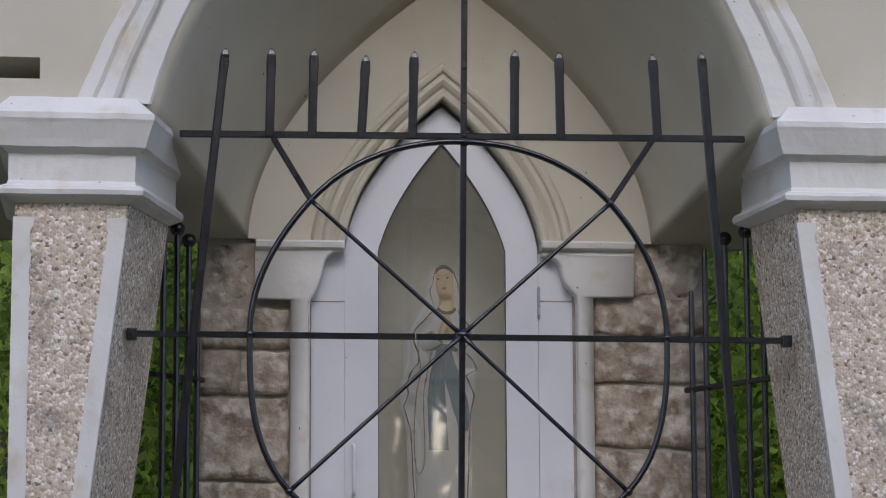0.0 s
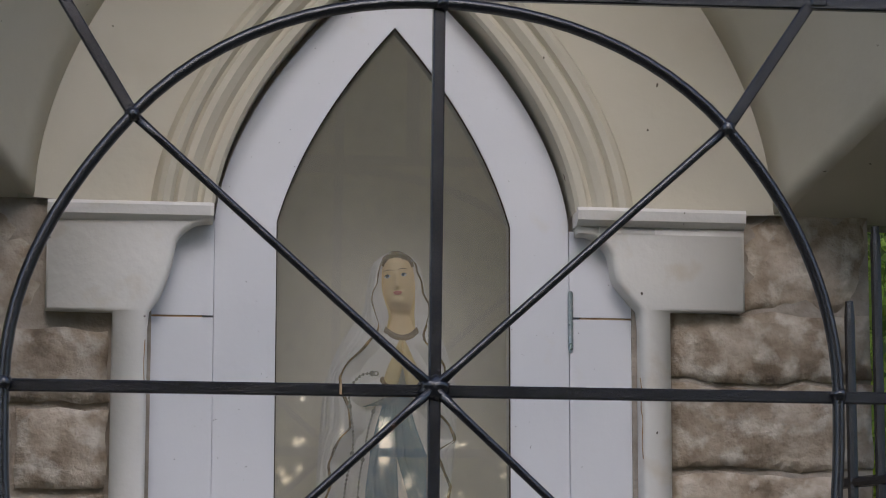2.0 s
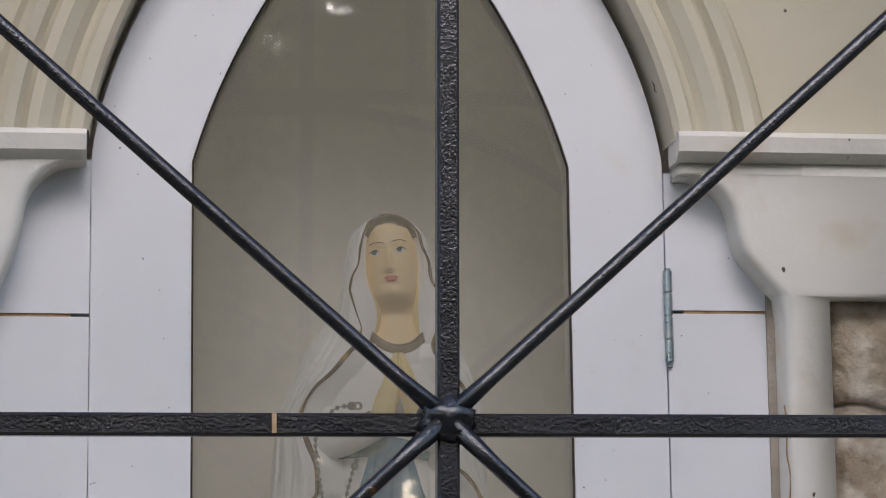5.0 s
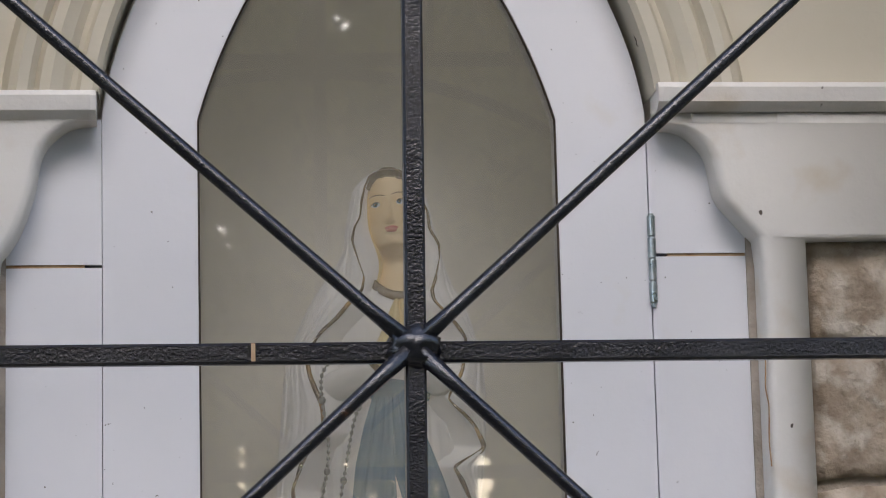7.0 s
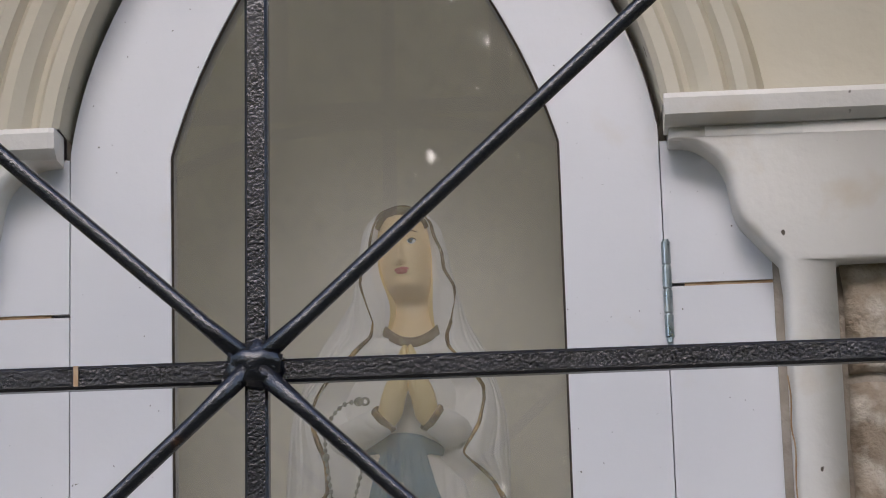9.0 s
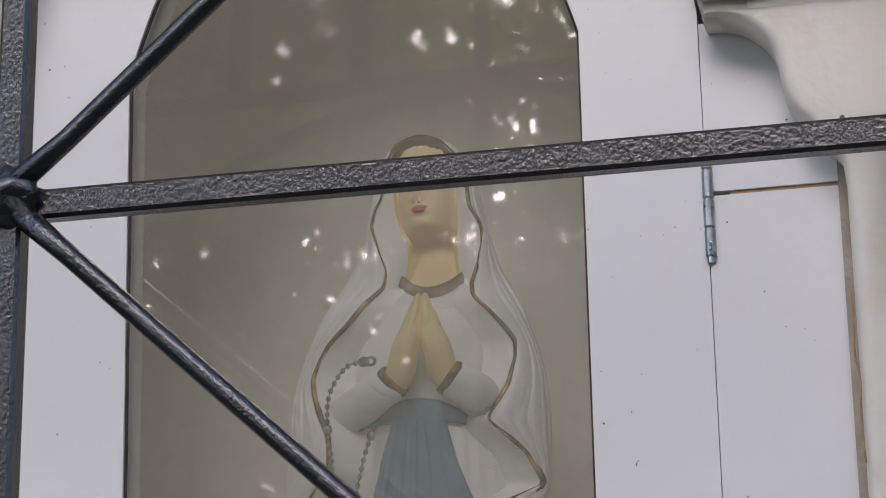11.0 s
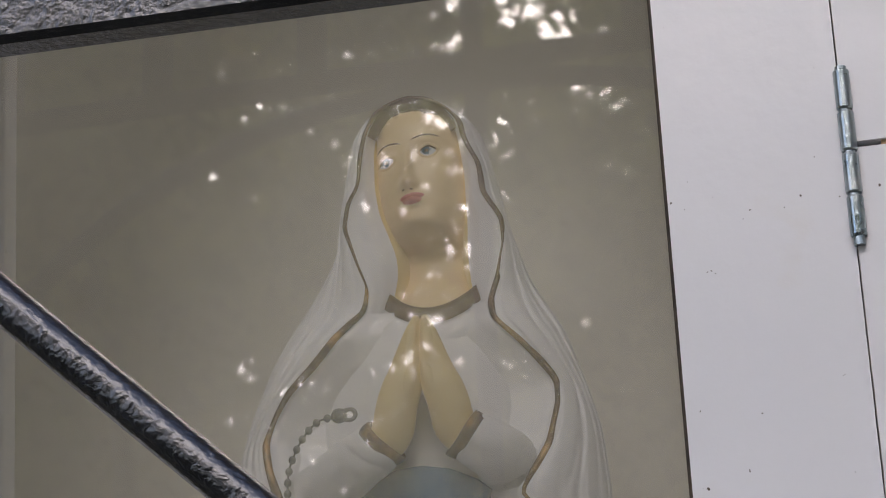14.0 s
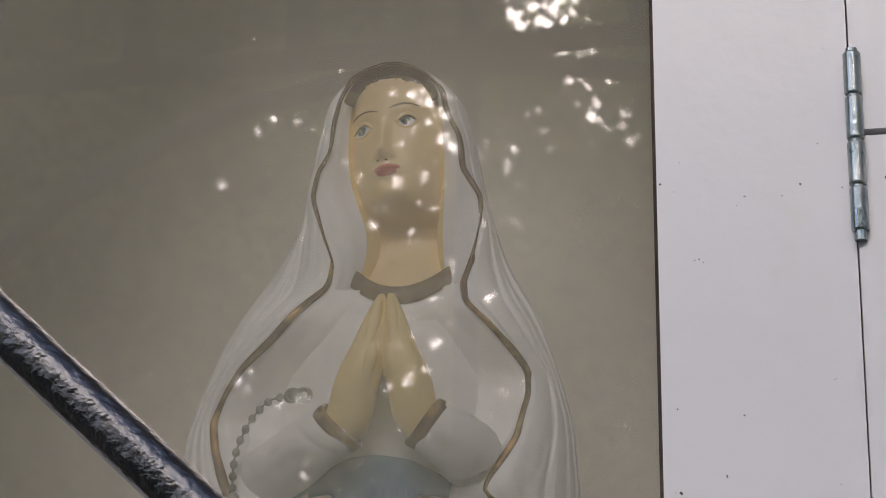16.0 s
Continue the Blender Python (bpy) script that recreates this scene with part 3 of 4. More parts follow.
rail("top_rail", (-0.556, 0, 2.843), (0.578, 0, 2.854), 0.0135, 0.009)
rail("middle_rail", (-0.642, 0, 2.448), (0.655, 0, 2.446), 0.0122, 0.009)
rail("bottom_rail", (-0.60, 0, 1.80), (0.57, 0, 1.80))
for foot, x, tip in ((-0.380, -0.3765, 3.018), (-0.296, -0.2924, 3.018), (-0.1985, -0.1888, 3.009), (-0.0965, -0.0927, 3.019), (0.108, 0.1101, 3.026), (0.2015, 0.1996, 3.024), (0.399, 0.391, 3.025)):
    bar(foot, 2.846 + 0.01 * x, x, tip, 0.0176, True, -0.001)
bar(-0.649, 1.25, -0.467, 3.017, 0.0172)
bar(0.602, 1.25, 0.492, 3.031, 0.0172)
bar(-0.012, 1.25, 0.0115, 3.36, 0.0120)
# hoop, bent by hand and not quite round
bm = bmesh.new()
turns = {0: (0.411, -0.002), 45: (0.300, 0.268), 90: (0.008, 0.387), 135: (-0.298, 0.265), 180: (-0.416, 0.0), 225: (-0.338, -0.306), 270: (0.0, -0.425), 315: (0.328, -0.305)}
ring_pts = []
for k in range(96):
    a = k * 360 / 96
    k0 = int(a // 45) * 45
    f = (a - k0) / 45
    f = f * f * (3 - 2 * f)
    r0, r1 = (math.hypot(*turns[q % 360]) for q in (k0, k0 + 45))
    o0, o1 = (((math.degrees(math.atan2(turns[q % 360][1], turns[q % 360][0])) - q + 180) % 360) - 180 for q in (k0, k0 + 45))
    r, o = r0 + (r1 - r0) * f, o0 + (o1 - o0) * f
    ring_pts.append((r * math.cos(radians(a + o)), -0.004, HUB + r * math.sin(radians(a + o))))
tube(bm, ring_pts, 0.0062, 10, flat=1.2, closed=True)
part("hoop", bm, IRON, gate, "iron hoop", True)
for q in (45, 135, 225, 315):
    x, z = turns[q]
    bm = bmesh.new()
    tube(bm, [(x * k / 12 + 0.0006 * noise.noise((k, q, 0)), -0.004 - 0.004 * (k == 0), HUB + z * k / 12) for k in range(13)], [0.0055] + [0.0043] * 11 + [0.0050], 10)
    part("spoke", bm, IRON, gate, "round iron spoke", True)
for (x, z), (tx, tz) in ((turns[135], (-0.373, 2.838)), (turns[45], (0.388, 2.848))):
    bm = bmesh.new()
    square_rod(bm, (x, -0.003, HUB + z), (tx, -0.003, tz), 0.0115, 0.010)
    part("strut", bm, IRON, gate)
# bolts through the middle bar and end plates in the pillars
for x, z in ((0.0078, 2.988), (0.0072, 2.917), (0.0064, 2.850)):
    bm = bmesh.new()
    bmesh.ops.create_uvsphere(bm, u_segments=12, v_segments=8, radius=0.0042, matrix=Matrix.Translation((x, -0.0065, z)) @ Matrix.Diagonal((1, 0.6, 1, 1)))
    part("bolt", bm, IRON, gate, "painted bolt head", True)
for x, z in ((-0.644, 2.447), (0.655, 2.445)):
    bm = box(bmesh.new(), x - 0.010, x + 0.010, -0.009, 0.012, z - 0.012, z + 0.012, 0.002)
    part("end_plate", bm, IRON, gate, "iron end plate let into the pillar")
# scraped spot on the middle rail
bm = box(bmesh.new(), -0.0927, -0.0903, -0.0056, -0.004, 2.4425, 2.4530)
part("chip", bm, RUST, gate, "bare rusty scrape in the paint")
# lumpy weld where the spokes meet
bm = bmesh.new()
bmesh.ops.create_icosphere(bm, subdivisions=3, radius=0.0125, matrix=Matrix.Translation((0, -0.004, HUB)) @ Matrix.Diagonal((1.15, 0.8, 1, 1)))
for v in bm.verts:
    v.co += (v.co - Vector((0, -0.004, HUB))) * 0.45 * noise.noise(v.co * 160)
part("weld", bm, IRON, gate, "lumpy painted weld", True)
for x, z in [turns[q] for q in (0, 45, 90, 135, 180, 225, 315)]:
    bm = bmesh.new()
    bmesh.ops.create_icosphere(bm, subdivisions=2, radius=0.0085, matrix=Matrix.Translation((x, -0.006, HUB + z)))
    for v in bm.verts:
        v.co += (v.co - Vector((x, -0.006, HUB + z))) * 0.5 * noise.noise(v.co * 200)
    part("weld", bm, IRON, gate, "lumpy painted weld", True)


# ---- railings in the side openings ----
def side_railing(pts, bars, label):
    r = thing("side_railing", label, "railing", "side railings")
    bm = bmesh.new()
    tube(bm, pts, 0.0065, 8)
    part("cross_rail", bm, IRON, r)
    bm = bmesh.new()
    tube(bm, [(p[0], p[1], p[2] - 0.75) for p in pts], 0.0065, 8)
    part("cross_rail", bm, IRON, r)
    for x, y, top, knob in bars:
        bm = bmesh.new()
        tube(bm, [(x, y, 1.25), (x, y, top - 0.02), (x, y, top)], [0.0065, 0.0065, 0.005], 8)
        if knob:
            bmesh.ops.create_icosphere(bm, subdivisions=2, radius=0.016, matrix=Matrix.Translation((x, y, top)))
        part("bar", bm, IRON, r)
    return r


side_railing([(-0.494, 0.53, 2.398), (-0.625, 0.31, 2.392)], [(-0.506, 0.51, 2.595, 0), (-0.527, 0.46, 2.684, 1), (-0.552, 0.405, 2.70, 1), (-0.580, 0.355, 2.706, 1)],
             "black iron side railing fixed between pillar and stone wall")
side_railing([(0.546, 0.53, 2.383), (0.690, 0.30, 2.392)], [(0.557, 0.512, 2.597, 0), (0.580, 0.479, 2.682, 0), (0.613, 0.43, 2.70, 1), (0.645, 0.372, 2.707, 1), (0.671, 0.339, 2.715, 0)],
             "black iron side railing beside bright shrubs")


# ---- statue ----
def statue_mesh():
    """Plaster figure in one mesh: robe, cloak, veil, sash, praying arms and head."""
    bm = bmesh.new()
    R_, C_, S_, O_, B_, G_, N_, L_, E_, I_ = range(10)
    cx, cy = 0.037, 0.742
    interp = lambda z, tab: float(np.interp(z, [q[0] for q in tab], [q[1] for q in tab]))
    soft = lambda z, tab, h: sum(interp(z + h * k / 4, tab) * w for k, w in ((-4, 1), (-3, 2), (-2, 3), (-1, 4), (0, 5), (1, 4), (2, 3), (3, 2), (4, 1))) / 25
    crease = lambda t: 1 - abs(math.sin(t))

    # robe, in long shallow folds with sharp valleys
    wide = [(1.95, 0.070), (2.10, 0.064), (2.30, 0.060), (2.44, 0.054), (2.50, 0.048), (2.54, 0.052), (2.575, 0.047), (2.590, 0.036), (2.598, 0.027)]
    deep = [(1.95, 0.058), (2.30, 0.046), (2.44, 0.041), (2.50, 0.037), (2.55, 0.038), (2.58, 0.035), (2.590, 0.0315), (2.598, 0.026)]
    rows = []
    for i in range(90):
        z = 1.95 + (2.598 - 1.95) * i / 89
        f = 0.040 if z < 2.49 else 0.012
        a, b = interp(z, wide), interp(z, deep)
        row = []
        for j in range(160):
            t = 2 * math.pi * j / 160
            wob = 2.2 * noise.noise((3 * math.cos(t), 3 * math.sin(t), 5 * z))
            k = 1 + f * (0.4 - crease(7.5 * t + wob) ** 2) + 0.3 * f * math.sin(31 * t + 1.3 + wob)
            row.append((cx + a * k * math.cos(t), cy + b * k * math.sin(t), z))
        rows.append(row)
    loft(bm, rows, True, True, R_)

    # cloak and veil: front hem and outer side by height, then an arch over the head
    left = [(1.95, -0.045), (2.20, -0.040), (2.30, -0.046), (2.36, -0.056), (2.40, -0.057), (2.45, -0.054), (2.50, -0.051), (2.532, -0.048), (2.553, -0.042), (2.578, -0.033), (2.597, -0.024),
            (2.619, -0.010), (2.637, 0.000), (2.655, 0.0022), (2.674, 0.0045), (2.698, 0.0095)]
    right = [(1.95, 0.112), (2.25, 0.100), (2.34, 0.101), (2.38, 0.106), (2.43, 0.111), (2.467, 0.114), (2.504, 0.115), (2.535, 0.113), (2.557, 0.108), (2.587, 0.100), (2.615, 0.086), (2.644, 0.0785),
             (2.682, 0.0715), (2.698, 0.0675)]
    hem_right = [(1.95, 0.080), (2.30, 0.092), (2.36, 0.098), (2.39, 0.104), (2.437, 0.083), (2.454, 0.1100), (2.474, 0.102), (2.498, 0.080), (2.506, 0.083), (2.524, 0.092), (2.545, 0.0965), (2.556, 0.096), (2.574, 0.084),
                 (2.590, 0.071), (2.600, 0.0695), (2.614, 0.0740), (2.630, 0.0775), (2.643, 0.0768), (2.658, 0.0690), (2.674, 0.0680), (2.688, 0.0620), (2.698, 0.0605)]
    hem_left = [(1.95, -0.02), (2.30, -0.035), (2.36, -0.050), (2.39, -0.040), (2.42, -0.043), (2.455, -0.030), (2.467, -0.018), (2.492, -0.018), (2.505, -0.022), (2.523, -0.028), (2.538, -0.030), (2.550, -0.026),
                (2.561, -0.019), (2.573, -0.006), (2.592, 0.008), (2.600, 0.0150), (2.613, 0.0165), (2.628, 0.0120), (2.647, 0.0075), (2.660, 0.0095), (2.669, 0.0140), (2.685, 0.0160), (2.698, 0.0185)]
    depth = [(1.95, 0.064), (2.30, 0.058), (2.44, 0.053), (2.56, 0.050), (2.60, 0.040), (2.64, 0.036), (2.70, 0.032)]
    arch_in = [(0.0, 0.0190, 2.6995), (0.18, 0.0232, 2.7070), (0.34, 0.0290, 2.7115), (0.5, 0.0375, 2.7142), (0.66, 0.0460, 2.7125), (0.82, 0.0550, 2.7068), (1.0, 0.0600, 2.6995)]
    arch_out = [(0.0, 0.0115, 2.7015), (0.18, 0.0180, 2.7085), (0.34, 0.0265, 2.7145), (0.5, 0.0380, 2.7170), (0.66, 0.0490, 2.7152), (0.82, 0.0580, 2.7095), (1.0, 0.0655, 2.7015)]
    zs = [1.95 + 0.010 * i for i in range(46)] + [2.408 + 0.0030 * i for i in range(97)]
    hem, outer = [], []

    def side(z, hem_t, out_t):
        h = soft(z, hem_t, 0.0035)
        o = soft(z, out_t, 0.008)
        c = (soft(z, left, 0.008) + soft(z, right, 0.008)) / 2
        y = cy - soft(z, depth, 0.01) * math.sqrt(max(0.10, 1 - ((h - c) / (o - c)) ** 2))
        y = y + (0.7145 - y) * max(0.0, min(1.0, (z - 2.585) / 0.02))
        hem.append(Vector((h, y, z)))
        outer.append(Vector((o if abs(o - c) > abs(h - c) + 0.001 else h + math.copysign(0.001, h - c), cy, z)))

    for z in zs:
        side(z, hem_left, left)
    first = len(hem)
    for k in range(31):
        q = k / 30
        pick = lambda tab, n, h: sum(float(np.interp(q + h * d, [r[0] for r in tab], [r[n] for r in tab])) for d in (-1, 0, 1)) / 3
        hem.append(Vector((pick(arch_in, 1, 0.04), 0.7155, pick(arch_in, 2, 0.04))))
        outer.append(Vector((pick(arch_out, 1, 0.04), cy, pick(arch_out, 2, 0.04))))
    last = len(hem)
    for z in reversed(zs):
        side(z, hem_right, right)
    rows = []
    for i, (h, o) in enumerate(zip(hem, outer)):
        mid = Vector((0.037, 0.790, min(o.z, 2.69)))
        arch = min(1.0, max(0.0, (h.z - 2.60) / 0.06))
        row = []
        for j in range(41):
            q = j / 40
            a = 0.5 * math.pi * q
            p = Vector((h.x + (o.x - h.x) * math.sin(a), h.y + (o.y - h.y) * (1 - math.cos(a)), h.z + (o.z - h.z) * math.sin(a)))
            wob = 1.6 * noise.noise((4 * q, 9 * h.z, 3.0 + (i > last)))
            amp = (0.0052 - 0.0022 * arch) * min(1, 6 * q)
            p.y += amp * (crease(2.6 * math.pi * q + wob) ** 3 - 0.3) + 0.45 * amp * crease(6.3 * math.pi * q + 2 * wob) ** 3
            row.append(p)
        for j in range(1, 13):
            a = 0.5 * math.pi * j / 12
            p = o.lerp(mid, 1 - math.cos(a))
            p.y = cy + (0.790 - cy) * math.sin(a)
            row.append(p)
        rows.append(row)
    loft(bm, rows, False, False, C_)
    loft(bm, [[p + Vector(((cx - p.x) * 0.05, 0.0022, -0.001 * (first <= i < last))) for p in r[:41]] for i, r in enumerate(rows)], False, False, C_)
    loft(bm, [[r[0], r[0] + Vector(((cx - r[0].x) * 0.05, 0.0022, 0))] for r in rows], False, False, C_)
    # painted hem: dark brown round the face, worn gilding below
    runs = {G_: [], N_: []}
    for i, (h, o) in enumerate(zip(hem, outer)):
        tang = (hem[min(i + 1, len(hem) - 1)] - hem[max(i - 1, 0)])
        out = Vector((-tang.z, 0, tang.x)).normalized()
        if out.dot(Vector((o.x - cx, 0, max(0, o.z - 2.66)))) < 0:
            out = -out
        face = h.z > 2.612
        w = (0.0016 if face else 0.0031) * (1 + 0.7 * noise.noise((i * 0.17, 0.5, 7)))
        if first <= i < last:
            out = Vector((out.x, 0.4, out.z))
        strip = [h - out * 0.0004 + Vector((0, 0.0022, 0)), h - out * 0.0003 + Vector((0, -0.0006, 0)), h + out * w * 0.35 + Vector((0, -0.0013, 0)), h + out * w * 0.75 + Vector((0, -0.0011, 0)), h + out * w + Vector((0, 0.0012, 0))]
        half = i >= (first + last) // 2
        runs[N_ if face else G_].append((i, strip))
        if abs(h.z - 2.612) < 0.0045:
            runs[G_ if face else N_].append((i, [q + Vector((0, 0.0002, 0)) for q in strip]))
    for mat, run in runs.items():
        piece = []
        for k, (i, strip) in enumerate(run):
            if piece and i != run[k - 1][0] + 1:
                loft(bm, piece, False, False, mat)
                piece = []
            piece.append(strip)
        loft(bm, piece, False, False, mat)
    # lining of the veil between hem and cheek, ochre where it touches the skin
    for edge, cheek in (([p for p in hem[last:]], [(2.596, 0.0655), (2.61, 0.0605), (2.63, 0.0590), (2.65, 0.0602), (2.67, 0.0605), (2.69, 0.0590), (2.70, 0.0570)]),
                        ([p for p in hem[:first]], [(2.596, 0.0225), (2.607, 0.0270), (2.622, 0.0305), (2.632, 0.0300), (2.645, 0.0262), (2.655, 0.0228), (2.67, 0.0205), (2.69, 0.0208), (2.70, 0.0225)])):
        rows = []
        for x, y, z in edge:
            if z < 2.588:
                continue
            xi = soft(z, cheek, 0.006)
            yi = 0.7245
            row = []
            for j in range(13):
                t = j / 12
                fold = 0.0012 * crease(2.3 * math.pi * t + 20 * (z - 2.6)) * (1 - abs(2 * t - 1))
                row.append((x + (xi - x) * t, y + 0.0010 + (yi - y) * t - 0.0025 * math.sin(math.pi * t) + fold, z))
            row.append((xi + (0.045 - xi) * 0.22, yi + 0.013, z))
            rows.append(row)
        vs = loft(bm, rows, False, False, C_)
        ochre = {v for r in vs for v in r[11:]}
        for f in {f for v in ochre for f in v.link_faces}:
            if all(v in ochre for v in f.verts):
                f.material_index = O_
    loft(bm, [[h + (Vector((0.039, 0.739, 2.688)) - h) * t + Vector((0, 0.001, 0)) for t in (0, 0.06, 0.12, 0.20)] for h in hem[first - 1:last + 1]], False, False, N_)
    # cloth tucked from the cloak's hem back to the robe
    for edge, sgn in ((hem[last:], -1), (hem[:first], 1)):
        rows = []
        for x, y, z in edge:
            if 2.20 < z < 2.600:
                xi = x + sgn * 0.022
                yi = cy - interp(z, deep) * math.sqrt(max(0.02, 1 - ((xi - cx) / (interp(z, wide) * 1.06)) ** 2)) + 0.003
                rows.append([(x + (xi - x) * t, y + 0.001 + (yi - y) * t ** 1.4 + 0.0012 * crease(4 * t + 20 * z), z) for t in (0, 0.1, 0.2, 0.3, 0.4, 0.5, 0.6, 0.7, 0.8, 0.9, 1.0)])
        loft(bm, rows, False, False, R_)

    # head and neck in one smooth form; height, middle, half width, front
    form = [(2.588, 0.0450, 0.0300, 0.7130), (2.600, 0.0452, 0.0250, 0.7165), (2.610, 0.0455, 0.0188, 0.7220), (2.620, 0.0455, 0.0155, 0.7285), (2.629, 0.0452, 0.0145, 0.7315), (2.635, 0.0446, 0.0148, 0.7285),
            (2.639, 0.0437, 0.0157, 0.7175), (2.644, 0.0428, 0.0175, 0.7100), (2.653, 0.0421, 0.0200, 0.7092), (2.663, 0.0415, 0.0217, 0.7108), (2.676, 0.0412, 0.0221, 0.7118), (2.689, 0.0407, 0.0221, 0.7125),
            (2.700, 0.0402, 0.0213, 0.7148), (2.7075, 0.0396, 0.0192, 0.7195), (2.713, 0.0392, 0.0158, 0.7245), (2.717, 0.0390, 0.0105, 0.7310), (2.7195, 0.0390, 0.0030, 0.7400)]
    col = lambda n: [(r[0], r[n]) for r in form]
    mids, widths, fronts = col(1), col(2), col(3)

    def face_y(x, z):
        """Front of the head at a place, with its features."""
        m, w, f = soft(z, mids, 0.004), soft(z, widths, 0.004), soft(z, fronts, 0.0026)
        s = max(-0.999, min(0.999, (x - m) / w))
        y = cy - (cy - f) * (1 - abs(s) ** 2.3) ** 0.47
        g = lambda px, pz, sx, sz: math.exp(-((x - px) / sx) ** 2 - ((z - pz) / sz) ** 2)
        d = 0.0066 * g(0.0370, 2.6662, 0.0028, 0.0038) + 0.0048 * g(0.0370, 2.6755, 0.0024, 0.0085)
        d += 0.0016 * (g(0.0336, 2.6650, 0.0017, 0.0020) + g(0.0404, 2.6652, 0.0017, 0.0020))
        d -= 0.0026 * (g(0.0270, 2.6805, 0.0048, 0.0042) + g(0.0464, 2.6832, 0.0048, 0.0042))
        d += 0.0010 * (g(0.0275, 2.6880, 0.0065, 0.0028) + g(0.0460, 2.6900, 0.0065, 0.0028))
        d += 0.0020 * g(0.0388, 2.6575, 0.0058, 0.0034) - 0.0012 * g(0.0392, 2.6522, 0.0060, 0.0018)
        d += 0.0022 * g(0.0402, 2.6452, 0.0072, 0.0050)
        d += 0.0008 * (g(0.0275, 2.668, 0.006, 0.007) + g(0.0520, 2.668, 0.007, 0.007))
        return y - d

    hairline = lambda x: 2.7078 - 0.34 * math.hypot(x - 0.0380, 0.002) - 0.1 * max(0, abs(x - 0.040) - 0.016) + 0.0004 * math.sin(1500 * x)
    rows, zl = [], [2.588 + (2.7195 - 2.588) * i / 110 for i in range(111)]
    for z in zl:
        m, w = soft(z, mids, 0.004), soft(z, widths, 0.004)
        row = []
        for j in range(97):
            s = -math.cos(math.pi * j / 96)
            x = m + w * s
            y = face_y(x, z)
            if z > hairline(x):
                y -= 0.0012 + 0.0005 * math.sin(900 * x + 500 * z)
            row.append((x, y, z))
        row += [(m + w * math.cos(math.pi * j / 24), cy + 0.024 * math.sin(math.pi * j / 24), z) for j in range(1, 24)]
        rows.append(row)
    vs = loft(bm, rows, True, True, S_)
    hair = {v for r in vs for v in r if v.co.z > hairline(v.co.x)}
    for f in {f for v in hair for f in v.link_faces}:
        if all(v in hair for v in f.verts):
            f.material_index = N_

    def disc(x, z, sx, sz, lift, bulge, mat, roll=0.0):
        """A low painted dome that follows the face."""
        cr, sr = math.cos(radians(roll)), math.sin(radians(roll))
        rings = []
        for k in range(6):
            q = math.cos(math.pi / 2 * k / 5)
            ring = []
            for j in range(24):
                a = 2 * math.pi * j / 24
                u, v = sx * q * math.cos(a), sz * q * math.sin(a)
                px, pz = x + u * cr - v * sr, z + u * sr + v * cr
                ring.append((px, face_y(px, pz) - lift - bulge * (1 - q * q), pz))
            rings.append(ring)
        loft(bm, rings, True, True, mat)

    def stroke(pts, r, mat, lift=0.0002):
        tube(bm, [(x, face_y(x, z) - lift, z) for x, z in pts], r, 6, mat)

    for ex, ez, ix in ((0.0270, 2.6805, -0.0003), (0.0464, 2.6832, -0.0005)):
        disc(ex, ez, 0.0041, 0.0027, 0.0001, 0.0012, E_, 6)
        disc(ex + ix, ez + 0.0005, 0.0021, 0.0021, 0.0010, 0.0004, I_)
        disc(ex + ix, ez + 0.0005, 0.0009, 0.0009, 0.0014, 0.0001, N_)
        arc = lambda h, w: [(ex + w * k, ez + 0.1 * w * k + h * (1 - k * k)) for k in (-1, -0.75, -0.5, -0.25, 0, 0.25, 0.5, 0.75, 1)]
        stroke(arc(0.0029, 0.0044), [0.0003] + [0.00055] * 7 + [0.0003], N_, 0.0006)
        stroke(arc(0.0040, 0.0046), 0.0009, S_)
        stroke(arc(-0.0030, 0.0043), 0.0006, S_)
    for bx, bz, sl in ((0.0282, 2.6880, 1), (0.0455, 2.6905, -1)):
        stroke([(bx + 0.0062 * k, bz + 0.0017 * (1 - k * k) + 0.0004 * k) for k in (-1, -0.7, -0.4, 0, 0.4, 0.7, 1)], [0.0002, 0.00045, 0.0005, 0.0005, 0.0005, 0.0004, 0.0002], N_, 0.0001)
    for s in (-1, 1):
        disc(0.0388 + s * 0.0022, 2.6585 + 0.0003 * s, 0.0036, 0.0015, 0.0002, 0.0011, L_, -s * 13 + 4)
    disc(0.0389, 2.6560, 0.0045, 0.0020, 0.0002, 0.0013, L_, 4)
    # two small brown dots paint in the shade of the nostrils
    for nx in (0.0351, 0.0388):
        disc(nx, 2.6622, 0.0007, 0.0004, 0.0001, 0.0001, N_, 0)
    # brown collar band and the yoke of the robe under it
    def robe_front(x, z):
        return cy - interp(z, deep) * math.sqrt(max(0.08, 1 - ((x - cx) / (interp(z, wide) * 1.06)) ** 2))

    def neckline(c, i):
        k = (0.0, 1.0, 1.05, 1.14, 1.42, 1.75)[i]
        if i == 0:
            return (0.0445 + 0.0225 * c, 0.7150 + 0.0170 * c * c, 2.5985 + 0.0195 * c * c)
        z = 2.5990 + 0.0185 * c * c - 0.0030 * max(0, abs(c) - 0.88) / 0.12 * (i < 3) - (0, 0, 0.0042, 0.0088, 0.0170, 0.0270)[i] * (1 - 0.15 * c * c)
        x = 0.0445 + 0.0238 * c * k
        y = 0.7105 + 0.0165 * c * c - (0, 0, 0.0010, 0.0008, 0.0, 0.0)[i]
        if i >= 4:
            y = min(robe_front(x, min(z, 2.597)) - 0.0008, 0.7085 + 0.017 * c * c) if i == 4 else robe_front(x, z) + 0.006
        return (x, y, z)

